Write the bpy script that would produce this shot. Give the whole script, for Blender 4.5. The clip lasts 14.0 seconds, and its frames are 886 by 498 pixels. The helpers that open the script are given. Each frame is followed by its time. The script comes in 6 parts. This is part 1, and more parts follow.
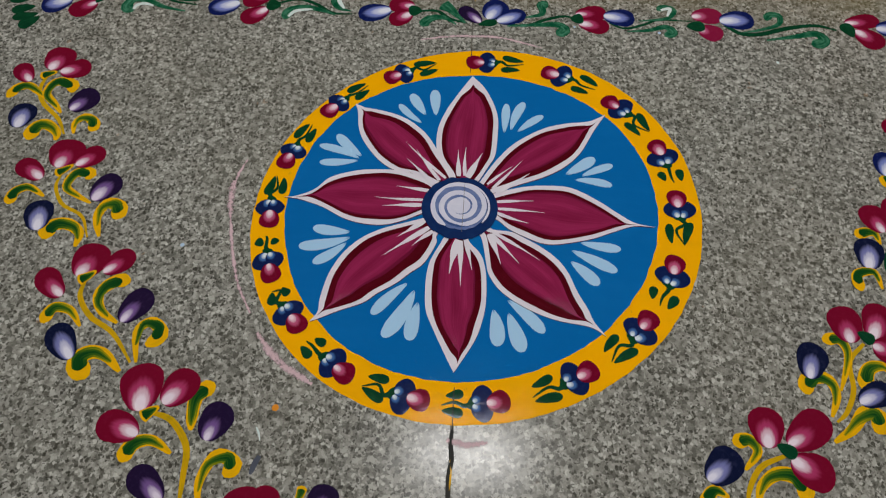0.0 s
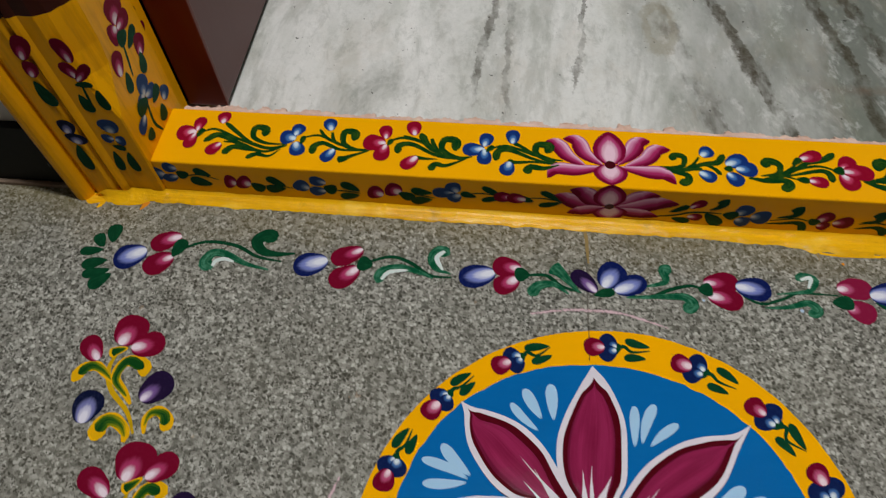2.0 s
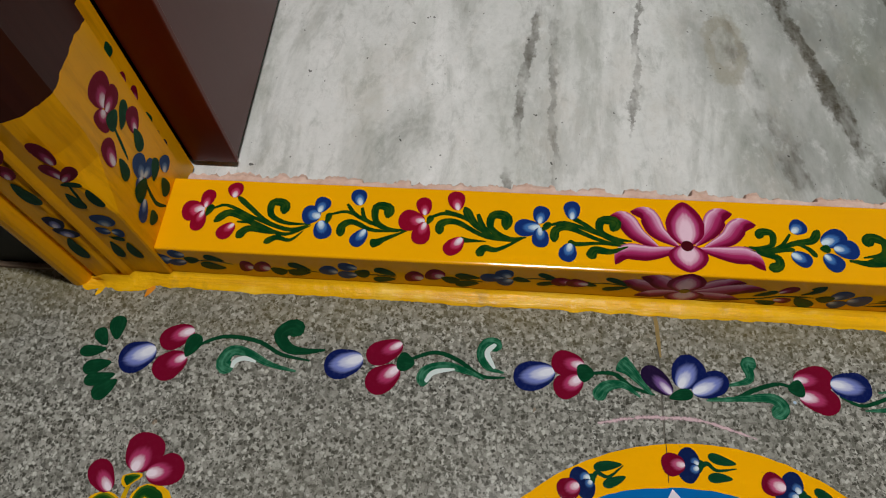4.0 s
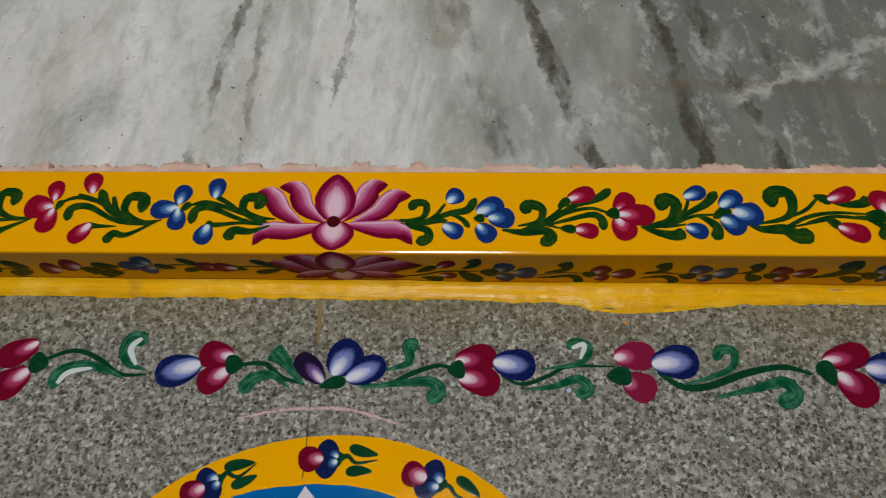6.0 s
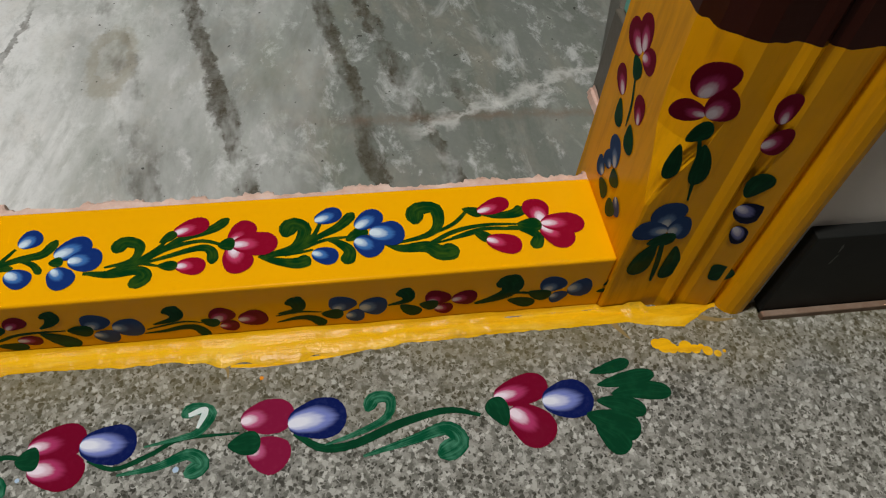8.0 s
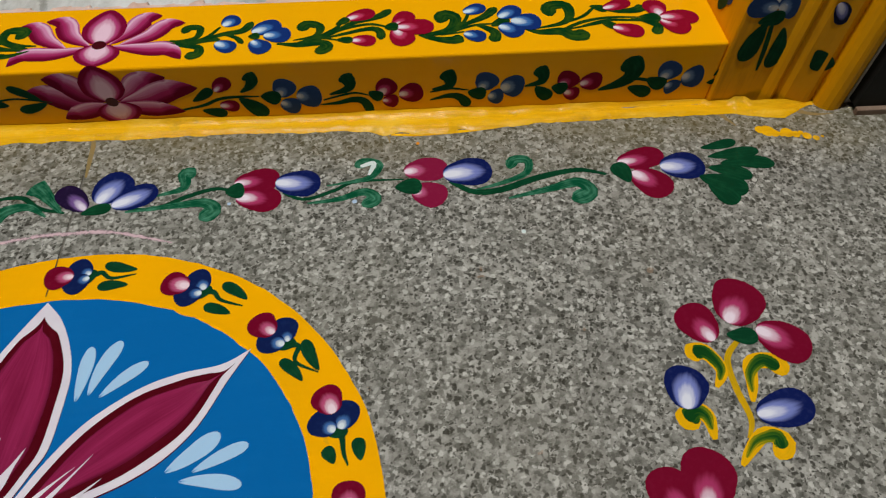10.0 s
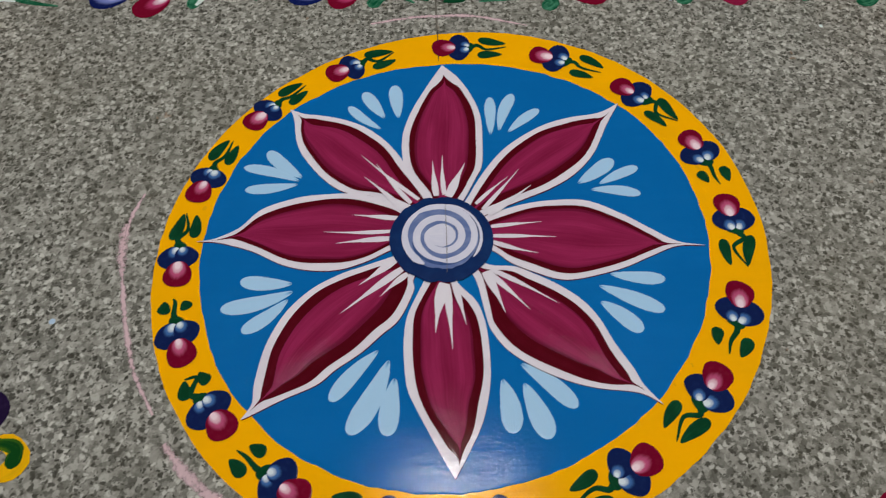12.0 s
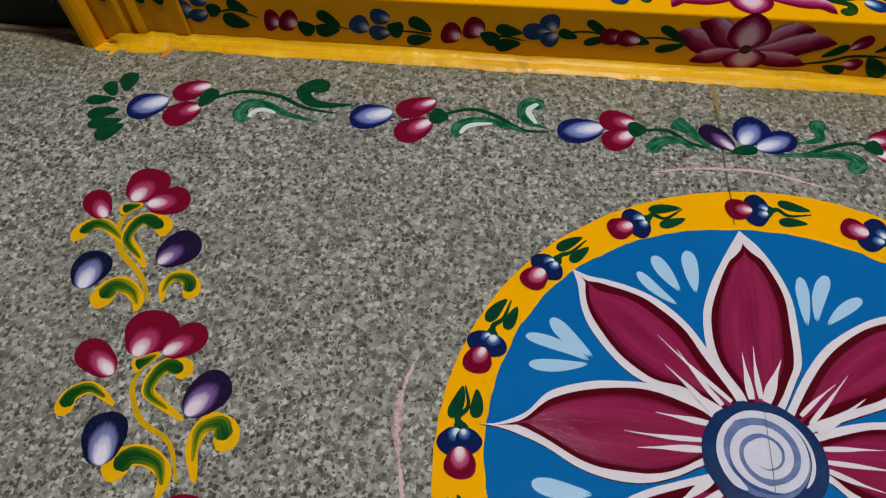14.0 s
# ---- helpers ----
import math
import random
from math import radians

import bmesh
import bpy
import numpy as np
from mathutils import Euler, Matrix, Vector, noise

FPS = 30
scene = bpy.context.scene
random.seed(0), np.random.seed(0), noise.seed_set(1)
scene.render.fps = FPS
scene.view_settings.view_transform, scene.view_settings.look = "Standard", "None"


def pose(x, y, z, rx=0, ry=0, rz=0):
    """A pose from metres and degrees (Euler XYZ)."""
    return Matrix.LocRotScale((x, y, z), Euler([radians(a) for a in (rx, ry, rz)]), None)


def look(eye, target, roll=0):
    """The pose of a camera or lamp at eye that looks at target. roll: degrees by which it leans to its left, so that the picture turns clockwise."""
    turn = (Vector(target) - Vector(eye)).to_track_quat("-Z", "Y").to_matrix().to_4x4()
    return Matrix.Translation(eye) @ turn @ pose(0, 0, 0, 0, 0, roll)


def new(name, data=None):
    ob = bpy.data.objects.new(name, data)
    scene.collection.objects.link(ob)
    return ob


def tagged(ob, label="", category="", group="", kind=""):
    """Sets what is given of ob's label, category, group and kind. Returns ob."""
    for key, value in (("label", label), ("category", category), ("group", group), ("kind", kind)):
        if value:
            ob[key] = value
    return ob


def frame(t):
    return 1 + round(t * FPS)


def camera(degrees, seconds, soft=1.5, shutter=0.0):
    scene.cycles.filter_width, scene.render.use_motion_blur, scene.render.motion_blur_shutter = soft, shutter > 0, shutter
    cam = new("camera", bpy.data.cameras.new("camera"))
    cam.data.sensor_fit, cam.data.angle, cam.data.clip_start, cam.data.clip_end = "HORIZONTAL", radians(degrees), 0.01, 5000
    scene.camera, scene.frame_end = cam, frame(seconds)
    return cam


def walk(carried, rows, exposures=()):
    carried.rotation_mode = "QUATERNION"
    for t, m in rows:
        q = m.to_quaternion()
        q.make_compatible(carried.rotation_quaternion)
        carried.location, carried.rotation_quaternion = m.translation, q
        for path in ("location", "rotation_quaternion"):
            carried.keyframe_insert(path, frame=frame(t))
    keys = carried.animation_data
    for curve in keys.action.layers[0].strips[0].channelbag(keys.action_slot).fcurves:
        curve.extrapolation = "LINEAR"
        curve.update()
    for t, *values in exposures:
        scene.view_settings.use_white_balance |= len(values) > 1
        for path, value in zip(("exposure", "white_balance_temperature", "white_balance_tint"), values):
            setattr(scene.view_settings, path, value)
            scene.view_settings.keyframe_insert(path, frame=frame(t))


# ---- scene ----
import itertools

cam = camera(67.1, 14.0, soft=1.1, shutter=0.12)
PATH = [
    (0, (0.002, -0.35, 0.562), (-0.052, 0.586, -1.204), -0.0),
    (0.5, (-0.002, -0.309, 0.603), (-0.073, 0.629, -1.162), -0.1),
    (1, (-0.002, -0.263, 0.613), (-0.096, 0.696, -1.14), -0.7),
    (1.5, (-0.035, -0.202, 0.615), (-0.152, 0.813, -1.104), -1.3),
    (2, (-0.103, -0.102, 0.608), (-0.238, 0.975, -1.072), -2.1),
    (2.2, (-0.141, -0.064, 0.607), (-0.283, 1.033, -1.06), -2.5),
    (4.3, (-0.166, 0.07, 0.603), (-0.279, 0.961, -1.184), -3.8),
    (4.5, (-0.147, 0.069, 0.602), (-0.244, 0.946, -1.193), -3.2),
    (5, (-0.098, 0.064, 0.604), (-0.17, 0.933, -1.195), -2.2),
    (5.5, (0.008, 0.069, 0.576), (-0.059, 0.945, -1.22), -2.4),
    (6, (0.119, 0.099, 0.551), (0.091, 0.991, -1.239), -1.2),
    (6.5, (0.199, 0.122, 0.521), (0.257, 1.047, -1.252), 1.9),
    (7, (0.305, 0.127, 0.489), (0.507, 1.169, -1.206), 5.9),
    (7.2, (0.344, 0.124, 0.482), (0.601, 1.211, -1.177), 6.8),
    (9.3, (0.326, -0.047, 0.391), (0.521, 1.173, -1.182), 3.4),
    (9.5, (0.308, -0.064, 0.396), (0.476, 1.141, -1.192), 2.8),
    (10, (0.252, -0.097, 0.403), (0.374, 1.068, -1.218), 1.7),
    (10.5, (0.184, -0.126, 0.414), (0.268, 0.998, -1.238), 0.4),
    (11, (0.122, -0.17, 0.431), (0.18, 0.917, -1.248), -0.7),
    (11.5, (0.073, -0.212, 0.428), (0.119, 0.828, -1.28), -0.6),
    (12, (-0.014, -0.251, 0.415), (0.042, 0.74, -1.321), 1.3),
    (12.5, (-0.094, -0.27, 0.41), (-0.082, 0.69, -1.344), 0.7),
    (13, (-0.146, -0.247, 0.412), (-0.192, 0.718, -1.34), -0.6),
    (13.5, (-0.175, -0.188, 0.416), (-0.284, 0.838, -1.297), -1.6),
    (14, (-0.175, -0.145, 0.416), (-0.333, 0.946, -1.253), -2.1),
]
EXPOSURES = [(0, 0.0), (2.2, 0.05), (4.5, -0.06), (6.0, -0.18), (7.2, 0.0), (9.3, 0.33), (10.5, 0.15), (12.0, 0.12), (12.8, 0.0), (14.0, 0.15)]
walk(cam, [(t, look(eye, target, roll)) for t, eye, target, roll in PATH], EXPOSURES)

# ---------------------------------------------------------------- light
world = bpy.data.worlds.new("world")
scene.world = world
world.use_nodes = True
world.node_tree.nodes["Background"].inputs[0].default_value = (0.8, 0.9, 1.0, 1)
world.node_tree.nodes["Background"].inputs[1].default_value = 0.02


def lamp(name, eye, target, sx, sy, watts, color):
    data = bpy.data.lights.new(name, "AREA")
    data.shape, data.size, data.size_y, data.energy, data.color = "RECTANGLE", sx, sy, watts, color
    ob = new(name, data)
    ob.matrix_world = look(eye, target)
    return ob


# the short tube on its bracket above the door
lamp("tube_light_lamp", (0.07, 0.20, 2.27), (0.07, 0.20, 0), 0.42, 0.035, 34, (1.0, 0.985, 0.97))

# ---------------------------------------------------------------- materials


class Nodes:
    """A short hand for one node material."""

    def __init__(self, name):
        self.mat = bpy.data.materials.new(name)
        self.mat.use_nodes = True
        self.tree = self.mat.node_tree
        self.bsdf = self.tree.nodes["Principled BSDF"]

    def put(self, socket, value):
        if isinstance(value, bpy.types.NodeSocket):
            self.tree.links.new(value, socket)
        elif isinstance(value, tuple) and len(value) == 3 and socket.type == "RGBA":
            socket.default_value = (*value, 1)
        else:
            socket.default_value = value

    def node(self, kind, out=0, **sockets):
        n = self.tree.nodes.new(kind)
        for key, value in sockets.items():
            self.put(n.inputs[key.replace("_", " ")], value)
        return n.outputs[out]

    def math(self, op, a, b=0.0, clamp=False):
        n = self.tree.nodes.new("ShaderNodeMath")
        n.operation, n.use_clamp = op, clamp
        self.put(n.inputs[0], a)
        self.put(n.inputs[1], b)
        return n.outputs[0]

    def mix(self, f, a, b):
        n = self.tree.nodes.new("ShaderNodeMix")
        n.data_type = "RGBA"
        self.put(n.inputs[0], f)
        self.put(n.inputs[6], a)
        self.put(n.inputs[7], b)
        return n.outputs[2]

    def ramp(self, f, *stops, hard=False):
        n = self.tree.nodes.new("ShaderNodeValToRGB")
        r = n.color_ramp
        r.interpolation = "CONSTANT" if hard else "EASE"
        while len(r.elements) < len(stops):
            r.elements.new(0.5)
        for e, (at, c) in zip(r.elements, stops):
            e.position, e.color = at, (*c, 1)
        self.put(n.inputs[0], f)
        return n.outputs[0]

    def coords(self, kind, scale=(1, 1, 1), turn=0.0):
        c = self.tree.nodes.new("ShaderNodeTexCoord").outputs[kind]
        m = self.tree.nodes.new("ShaderNodeMapping")
        m.inputs["Scale"].default_value, m.inputs["Rotation"].default_value = scale, (0, 0, turn)
        self.tree.links.new(c, m.inputs[0])
        return m.outputs[0]

    def noise(self, vector, scale, detail=3.0, rough=0.55, distort=0.0):
        return self.node("ShaderNodeTexNoise", Vector=vector, Scale=scale, Detail=detail, Roughness=rough, Distortion=distort)

    def bump(self, height, strength, distance):
        self.put(self.bsdf.inputs["Normal"], self.node("ShaderNodeBump", Height=height, Strength=strength, Distance=distance))

    def done(self, color, rough=0.4, metal=0.0, spec=0.5):
        self.put(self.bsdf.inputs["Base Color"], color)
        self.put(self.bsdf.inputs["Roughness"], rough)
        self.bsdf.inputs["Metallic"].default_value = metal
        self.bsdf.inputs["Specular IOR Level"].default_value = spec
        return self.mat


WHITE = (0.83, 0.71, 0.79)


def brush_petal(name, rim, mid, core, reach=1.0, heart=0.10):
    """Double-loaded brush petal: pale where the brush was set down, dark round the rim, with bristle streaks."""
    m = Nodes(name)
    uv = m.coords("UV")
    sep = m.tree.nodes.new("ShaderNodeSeparateXYZ")
    m.tree.links.new(uv, sep.inputs[0])
    u, v = sep.outputs[0], m.math("SUBTRACT", sep.outputs[1], 0.5)
    streak = m.noise(m.coords("UV", (1.4, 9, 1)), 1.0, 3)
    rnd = m.tree.nodes.new("ShaderNodeObjectInfo").outputs["Random"]
    a = m.math("MULTIPLY", m.math("SUBTRACT", u, heart), 1.0 / reach)
    b = m.math("MULTIPLY", v, 1.25)
    d = m.math("SQRT", m.math("ADD", m.math("MULTIPLY", a, a), m.math("MULTIPLY", b, b)))
    d = m.math("ADD", d, m.math("MULTIPLY", m.math("SUBTRACT", streak, 0.5), 0.11))
    d = m.math("ADD", d, m.math("MULTIPLY", m.math("SUBTRACT", rnd, 0.5), 0.10))
    color = m.ramp(d, (0.20, core), (0.29, tuple(0.6 * c + 0.4 * k for c, k in zip(core, mid))), (0.38, mid), (0.53, rim))
    blot = m.noise(m.coords("Object"), 260, 2)
    color = m.mix(m.math("MULTIPLY", m.math("SUBTRACT", blot, 0.5, True), 0.2), color, mid)
    m.bump(m.math("ADD", streak, m.math("MULTIPLY", m.noise(m.coords("Object"), 700, 2), 0.4)), 0.18, 0.0004)
    return m.done(color, 0.09, 0.0, 0.03)


def brush_stroke(name, dark, light, amount=0.5, rough=0.10):
    m = Nodes(name)
    streak = m.noise(m.coords("UV", (1.2, 5, 1)), 1.0, 3, 0.6)
    soft = m.noise(m.coords("Object"), 90, 2)
    f = m.math("ADD", m.math("MULTIPLY", m.math("SUBTRACT", streak, 0.42), 1.9), m.math("MULTIPLY", m.math("SUBTRACT", soft, 0.5), 1.2))
    f = m.math("MULTIPLY", f, amount, True)
    m.bump(streak, 0.10, 0.0004)
    return m.done(m.mix(f, dark, light), rough, 0.0, 0.03)


def flat_paint(name, base, other, rough=0.14, scale=9.0, bump=0.12, worn=None, grit=0.3, spec=0.35):
    """Enamel laid on by hand: faint brush marks and slow shifts of tone."""
    m = Nodes(name)
    slow = m.noise(m.coords("Object"), scale, 4)
    marks = m.noise(m.coords("Object", (18, 140, 140)), 1.0, 3)
    f = m.math("ADD", m.math("MULTIPLY", m.math("SUBTRACT", slow, 0.45), 1.6), m.math("MULTIPLY", m.math("SUBTRACT", marks, 0.5), 0.5), True)
    color = m.mix(f, base, other)
    if worn:
        spots = m.math("GREATER_THAN", m.noise(m.coords("Object"), 75, 3), 0.70)
        color = m.mix(m.math("MULTIPLY", spots, 0.7), color, worn)
    m.bump(m.math("ADD", marks, m.math("ADD", m.math("MULTIPLY", m.noise(m.coords("Object"), 60, 3), 0.8), m.math("MULTIPLY", m.noise(m.coords("Object"), 380, 3, 0.65), grit))), bump, 0.0004)
    return m.done(color, m.math("ADD", m.math("MULTIPLY", slow, 0.06), rough - 0.03), 0.0, spec)


def wet_green():
    """Green laid into wet yellow: it turns to olive along one side and where the brush lifts."""
    m = Nodes("grass_green_stroke_paint")
    sep = m.tree.nodes.new("ShaderNodeSeparateXYZ")
    m.tree.links.new(m.coords("UV"), sep.inputs[0])
    u, v = sep.outputs[0], sep.outputs[1]
    rnd = m.tree.nodes.new("ShaderNodeObjectInfo").outputs["Random"]
    streak = m.noise(m.coords("UV", (1.0, 7, 1)), 1.0, 3, 0.6)
    f = m.math("ADD", m.math("MULTIPLY", u, 0.55), m.math("MULTIPLY", m.math("SUBTRACT", streak, 0.5), 1.1))
    f = m.math("ADD", f, m.math("MULTIPLY", m.math("ABSOLUTE", m.math("SUBTRACT", v, 0.5)), 0.7))
    f = m.math("ADD", f, m.math("MULTIPLY", m.math("SUBTRACT", rnd, 0.5), 0.25))
    color = m.ramp(f, (0.22, (0.006, 0.055, 0.010)), (0.46, (0.035, 0.11, 0.010)), (0.68, (0.20, 0.22, 0.008)), (0.92, (0.62, 0.37, 0.005)))
    m.bump(streak, 0.10, 0.0004)
    return m.done(color, 0.10, 0.0, 0.03)


def dragged_paint():
    """Thin yellow pulled along the stone with a loaded brush: streaks, pale blots as painted glints, and grime."""
    m = Nodes("smeared_yellow_enamel")
    o = m.coords("Object")
    pull = m.noise(m.coords("Object", (9, 150, 150)), 1.0, 5, 0.7, 0.4)
    blot = m.noise(m.coords("Object", (14, 40, 40)), 1.0, 5, 0.65)
    color = m.mix(m.math("MULTIPLY", m.math("SUBTRACT", pull, 0.42, True), 4.0, True), (0.93, 0.50, 0.006), (0.72, 0.36, 0.006))
    # paler yellow blots put glints into the colour
    color = m.mix(m.math("MULTIPLY", m.math("SUBTRACT", blot, 0.52, True), 5.0, True), color, (0.95, 0.60, 0.05))
    color = m.mix(m.math("MULTIPLY", m.math("SUBTRACT", m.noise(o, 26, 5, 0.7), 0.56, True), 4.0, True), color, (0.40, 0.23, 0.025))
    m.bump(m.math("ADD", pull, m.math("MULTIPLY", m.noise(o, 180, 3), 0.6)), 0.8, 0.0012)
    return m.done(color, m.math("ADD", 0.12, m.math("MULTIPLY", blot, 0.25)), 0.0, 0.25)


def side_loaded(name, flip):
    """A stroke whose one side was loaded with magenta, the other with white."""
    m = Nodes(name)
    sep = m.tree.nodes.new("ShaderNodeSeparateXYZ")
    m.tree.links.new(m.coords("UV"), sep.inputs[0])
    u, v = sep.outputs[0], sep.outputs[1]
    if flip:
        v = m.math("SUBTRACT", 1.0, v)
    streak = m.noise(m.coords("UV", (1.2, 12, 1)), 1.0, 3)
    f = m.math("ADD", v, m.math("MULTIPLY", m.math("SUBTRACT", streak, 0.5), 0.25))
    tip = m.math("SUBTRACT", 1.0, m.math("MULTIPLY", u, 3.2), True)
    f = m.math("SUBTRACT", f, m.math("MULTIPLY", tip, 0.8))
    color = m.ramp(f, (0.12, (0.15, 0.003, 0.024)), (0.46, (0.37, 0.026, 0.12)), (0.74, (0.62, 0.24, 0.41)), (0.86, (0.76, 0.48, 0.61)), (0.98, (0.42, 0.06, 0.18)))
    m.bump(streak, 0.18, 0.0004)
    return m.done(color, 0.09, 0.0, 0.03)


def chalk_dust():
    """Pale pink chalk that catches on the grain of the stone and thins out to its edges."""
    m = Nodes("pink_chalk")
    sep = m.tree.nodes.new("ShaderNodeSeparateXYZ")
    m.tree.links.new(m.coords("UV"), sep.inputs[0])
    off = m.math("MULTIPLY", m.math("ABSOLUTE", m.math("SUBTRACT", sep.outputs[1], 0.5)), 2.0)
    grain = m.math("ADD", m.math("MULTIPLY", m.noise(m.coords("Object"), 330, 3, 0.7), 0.7), m.math("MULTIPLY", m.noise(m.coords("Object"), 60, 3), 0.6))
    cover = m.math("MULTIPLY", m.math("SUBTRACT", m.math("SUBTRACT", grain, m.math("MULTIPLY", off, 0.32)), 0.35), 4.5, True)
    m.put(m.bsdf.inputs["Alpha"], m.math("MULTIPLY", cover, 0.85))
    return m.done(m.mix(grain, (0.52, 0.33, 0.36), (0.78, 0.58, 0.62)), 0.9, 0.0, 0.1)


YELLOW = (0.94, 0.43, 0.001)
MAT = {
    "red": brush_petal("red_petal_paint", (0.17, 0.004, 0.022), (0.40, 0.04, 0.13), WHITE, 1.0),
    "sillred": brush_petal("crimson_petal_paint", (0.26, 0.004, 0.022), (0.50, 0.045, 0.12), WHITE, 0.95),
    "rose": brush_petal("rose_petal_paint", (0.22, 0.010, 0.045), (0.46, 0.09, 0.20), WHITE, 0.8),
    "blue": brush_petal("blue_petal_paint", (0.008, 0.030, 0.16), (0.05, 0.16, 0.42), (0.62, 0.74, 0.82), 1.05),
    "navyl": brush_petal("navy_petal_paint", (0.006, 0.012, 0.085), (0.18, 0.22, 0.52), (0.74, 0.76, 0.85), 1.3),
    "navy": brush_petal("dark_navy_petal_paint", (0.006, 0.009, 0.035), (0.18, 0.19, 0.42), (0.76, 0.74, 0.85), 1.15),
    "purple": brush_petal("violet_petal_paint", (0.016, 0.008, 0.035), (0.17, 0.09, 0.27), (0.74, 0.66, 0.78), 1.05),
    "slate": brush_petal("slate_blue_petal_paint", (0.022, 0.055, 0.16), (0.12, 0.20, 0.36), (0.58, 0.60, 0.60), 0.9),
    "ringred": brush_petal("berry_petal_paint", (0.16, 0.003, 0.02), (0.46, 0.08, 0.18), (0.84, 0.66, 0.72), 1.05),
    "ringblue": brush_petal("berry_blue_paint", (0.006, 0.014, 0.075), (0.05, 0.14, 0.36), (0.68, 0.76, 0.80), 0.75),
    "leaf": brush_stroke("green_leaf_paint", (0.003, 0.040, 0.008), (0.13, 0.22, 0.008), 0.5),
    "dleaf": brush_stroke("dark_green_leaf_paint", (0.004, 0.045, 0.018), (0.014, 0.120, 0.050), 0.7),
    "teal": brush_stroke("sea_green_leaf_paint", (0.004, 0.075, 0.032), (0.13, 0.40, 0.26), 1.0),
    "white": brush_stroke("white_stroke_paint", (0.60, 0.70, 0.68), (0.85, 0.86, 0.84), 0.9),
    "stem": brush_stroke("yellow_green_stem_paint", (0.62, 0.36, 0.006), (0.10, 0.16, 0.010), 0.75),
    "yellow": brush_stroke("yellow_stroke_paint", (0.82, 0.43, 0.004), (0.42, 0.30, 0.008), 0.6),
    "ygreen": wet_green(),
    "lotus": brush_petal("lotus_petal_paint", (0.19, 0.004, 0.032), (0.44, 0.055, 0.18), (0.80, 0.54, 0.65), 0.95, 0.34),
    "lotusl": side_loaded("lotus_side_petal_paint", False),
    "lotusr": side_loaded("lotus_other_side_petal_paint", True),
    "maroon": flat_paint("maroon_dot_paint", (0.06, 0.004, 0.008), (0.09, 0.006, 0.012)),
    "chalk": chalk_dust(),
    "smear": brush_stroke("ochre_smear", (0.26, 0.19, 0.08), (0.42, 0.26, 0.06), 0.8, 0.6),
    "navysmear": brush_stroke("dull_navy_smear", (0.07, 0.08, 0.11), (0.14, 0.15, 0.17), 0.7, 0.5),
    "speck": flat_paint("pale_blue_speck_paint", (0.42, 0.56, 0.72), (0.55, 0.65, 0.75)),
    "orange": flat_paint("orange_speck_paint", (0.72, 0.26, 0.02), (0.6, 0.2, 0.02)),
    "grout": flat_paint("grey_grout", (0.13, 0.12, 0.10), (0.20, 0.17, 0.12), 0.8),
    "dirt": flat_paint("dark_joint_dirt", (0.02, 0.02, 0.018), (0.05, 0.045, 0.035), 0.8),
    "sillyellow": flat_paint("yellow_enamel", YELLOW, (0.84, 0.375, 0.002), 0.13, 5.0, 0.08, None, 0.3, 0.16),
    "oldyellow": dragged_paint(),
    "ringyellow": flat_paint("ring_yellow_enamel", YELLOW, (0.80, 0.385, 0.004), 0.06, 14.0, 0.3, (0.74, 0.36, 0.01), 0.8, 0.025),
    "discblue": flat_paint("disc_blue_enamel", (0.003, 0.130, 0.40), (0.007, 0.160, 0.46), 0.06, 12.0, 0.35, None, 0.8, 0.04),
    "petalwhite": flat_paint("petal_white_enamel", (0.74, 0.70, 0.76), (0.62, 0.56, 0.66), 0.08, 40.0, 0.35, None, 0.6, 0.06),
    "lblue": brush_petal("pale_blue_stroke_paint", (0.38, 0.60, 0.82), (0.24, 0.46, 0.72), (0.02, 0.16, 0.42), 0.42, 0.0),
    "hubnavy": flat_paint("hub_navy_enamel", (0.006, 0.022, 0.10), (0.008, 0.045, 0.16), 0.15, 60.0),
    "swirl": brush_stroke("slate_blue_swirl_paint", (0.12, 0.17, 0.36), (0.30, 0.36, 0.56), 0.8),
    "swirldeep": brush_stroke("deep_blue_swirl_paint", (0.035, 0.075, 0.22), (0.14, 0.20, 0.40), 0.8),
    "hubwhite": brush_stroke("white_swirl_paint", (0.62, 0.62, 0.74), (0.80, 0.78, 0.84), 0.8),
    "darkmaroon": brush_stroke("dark_maroon_enamel", (0.080, 0.003, 0.008), (0.125, 0.006, 0.018), 0.7),
}


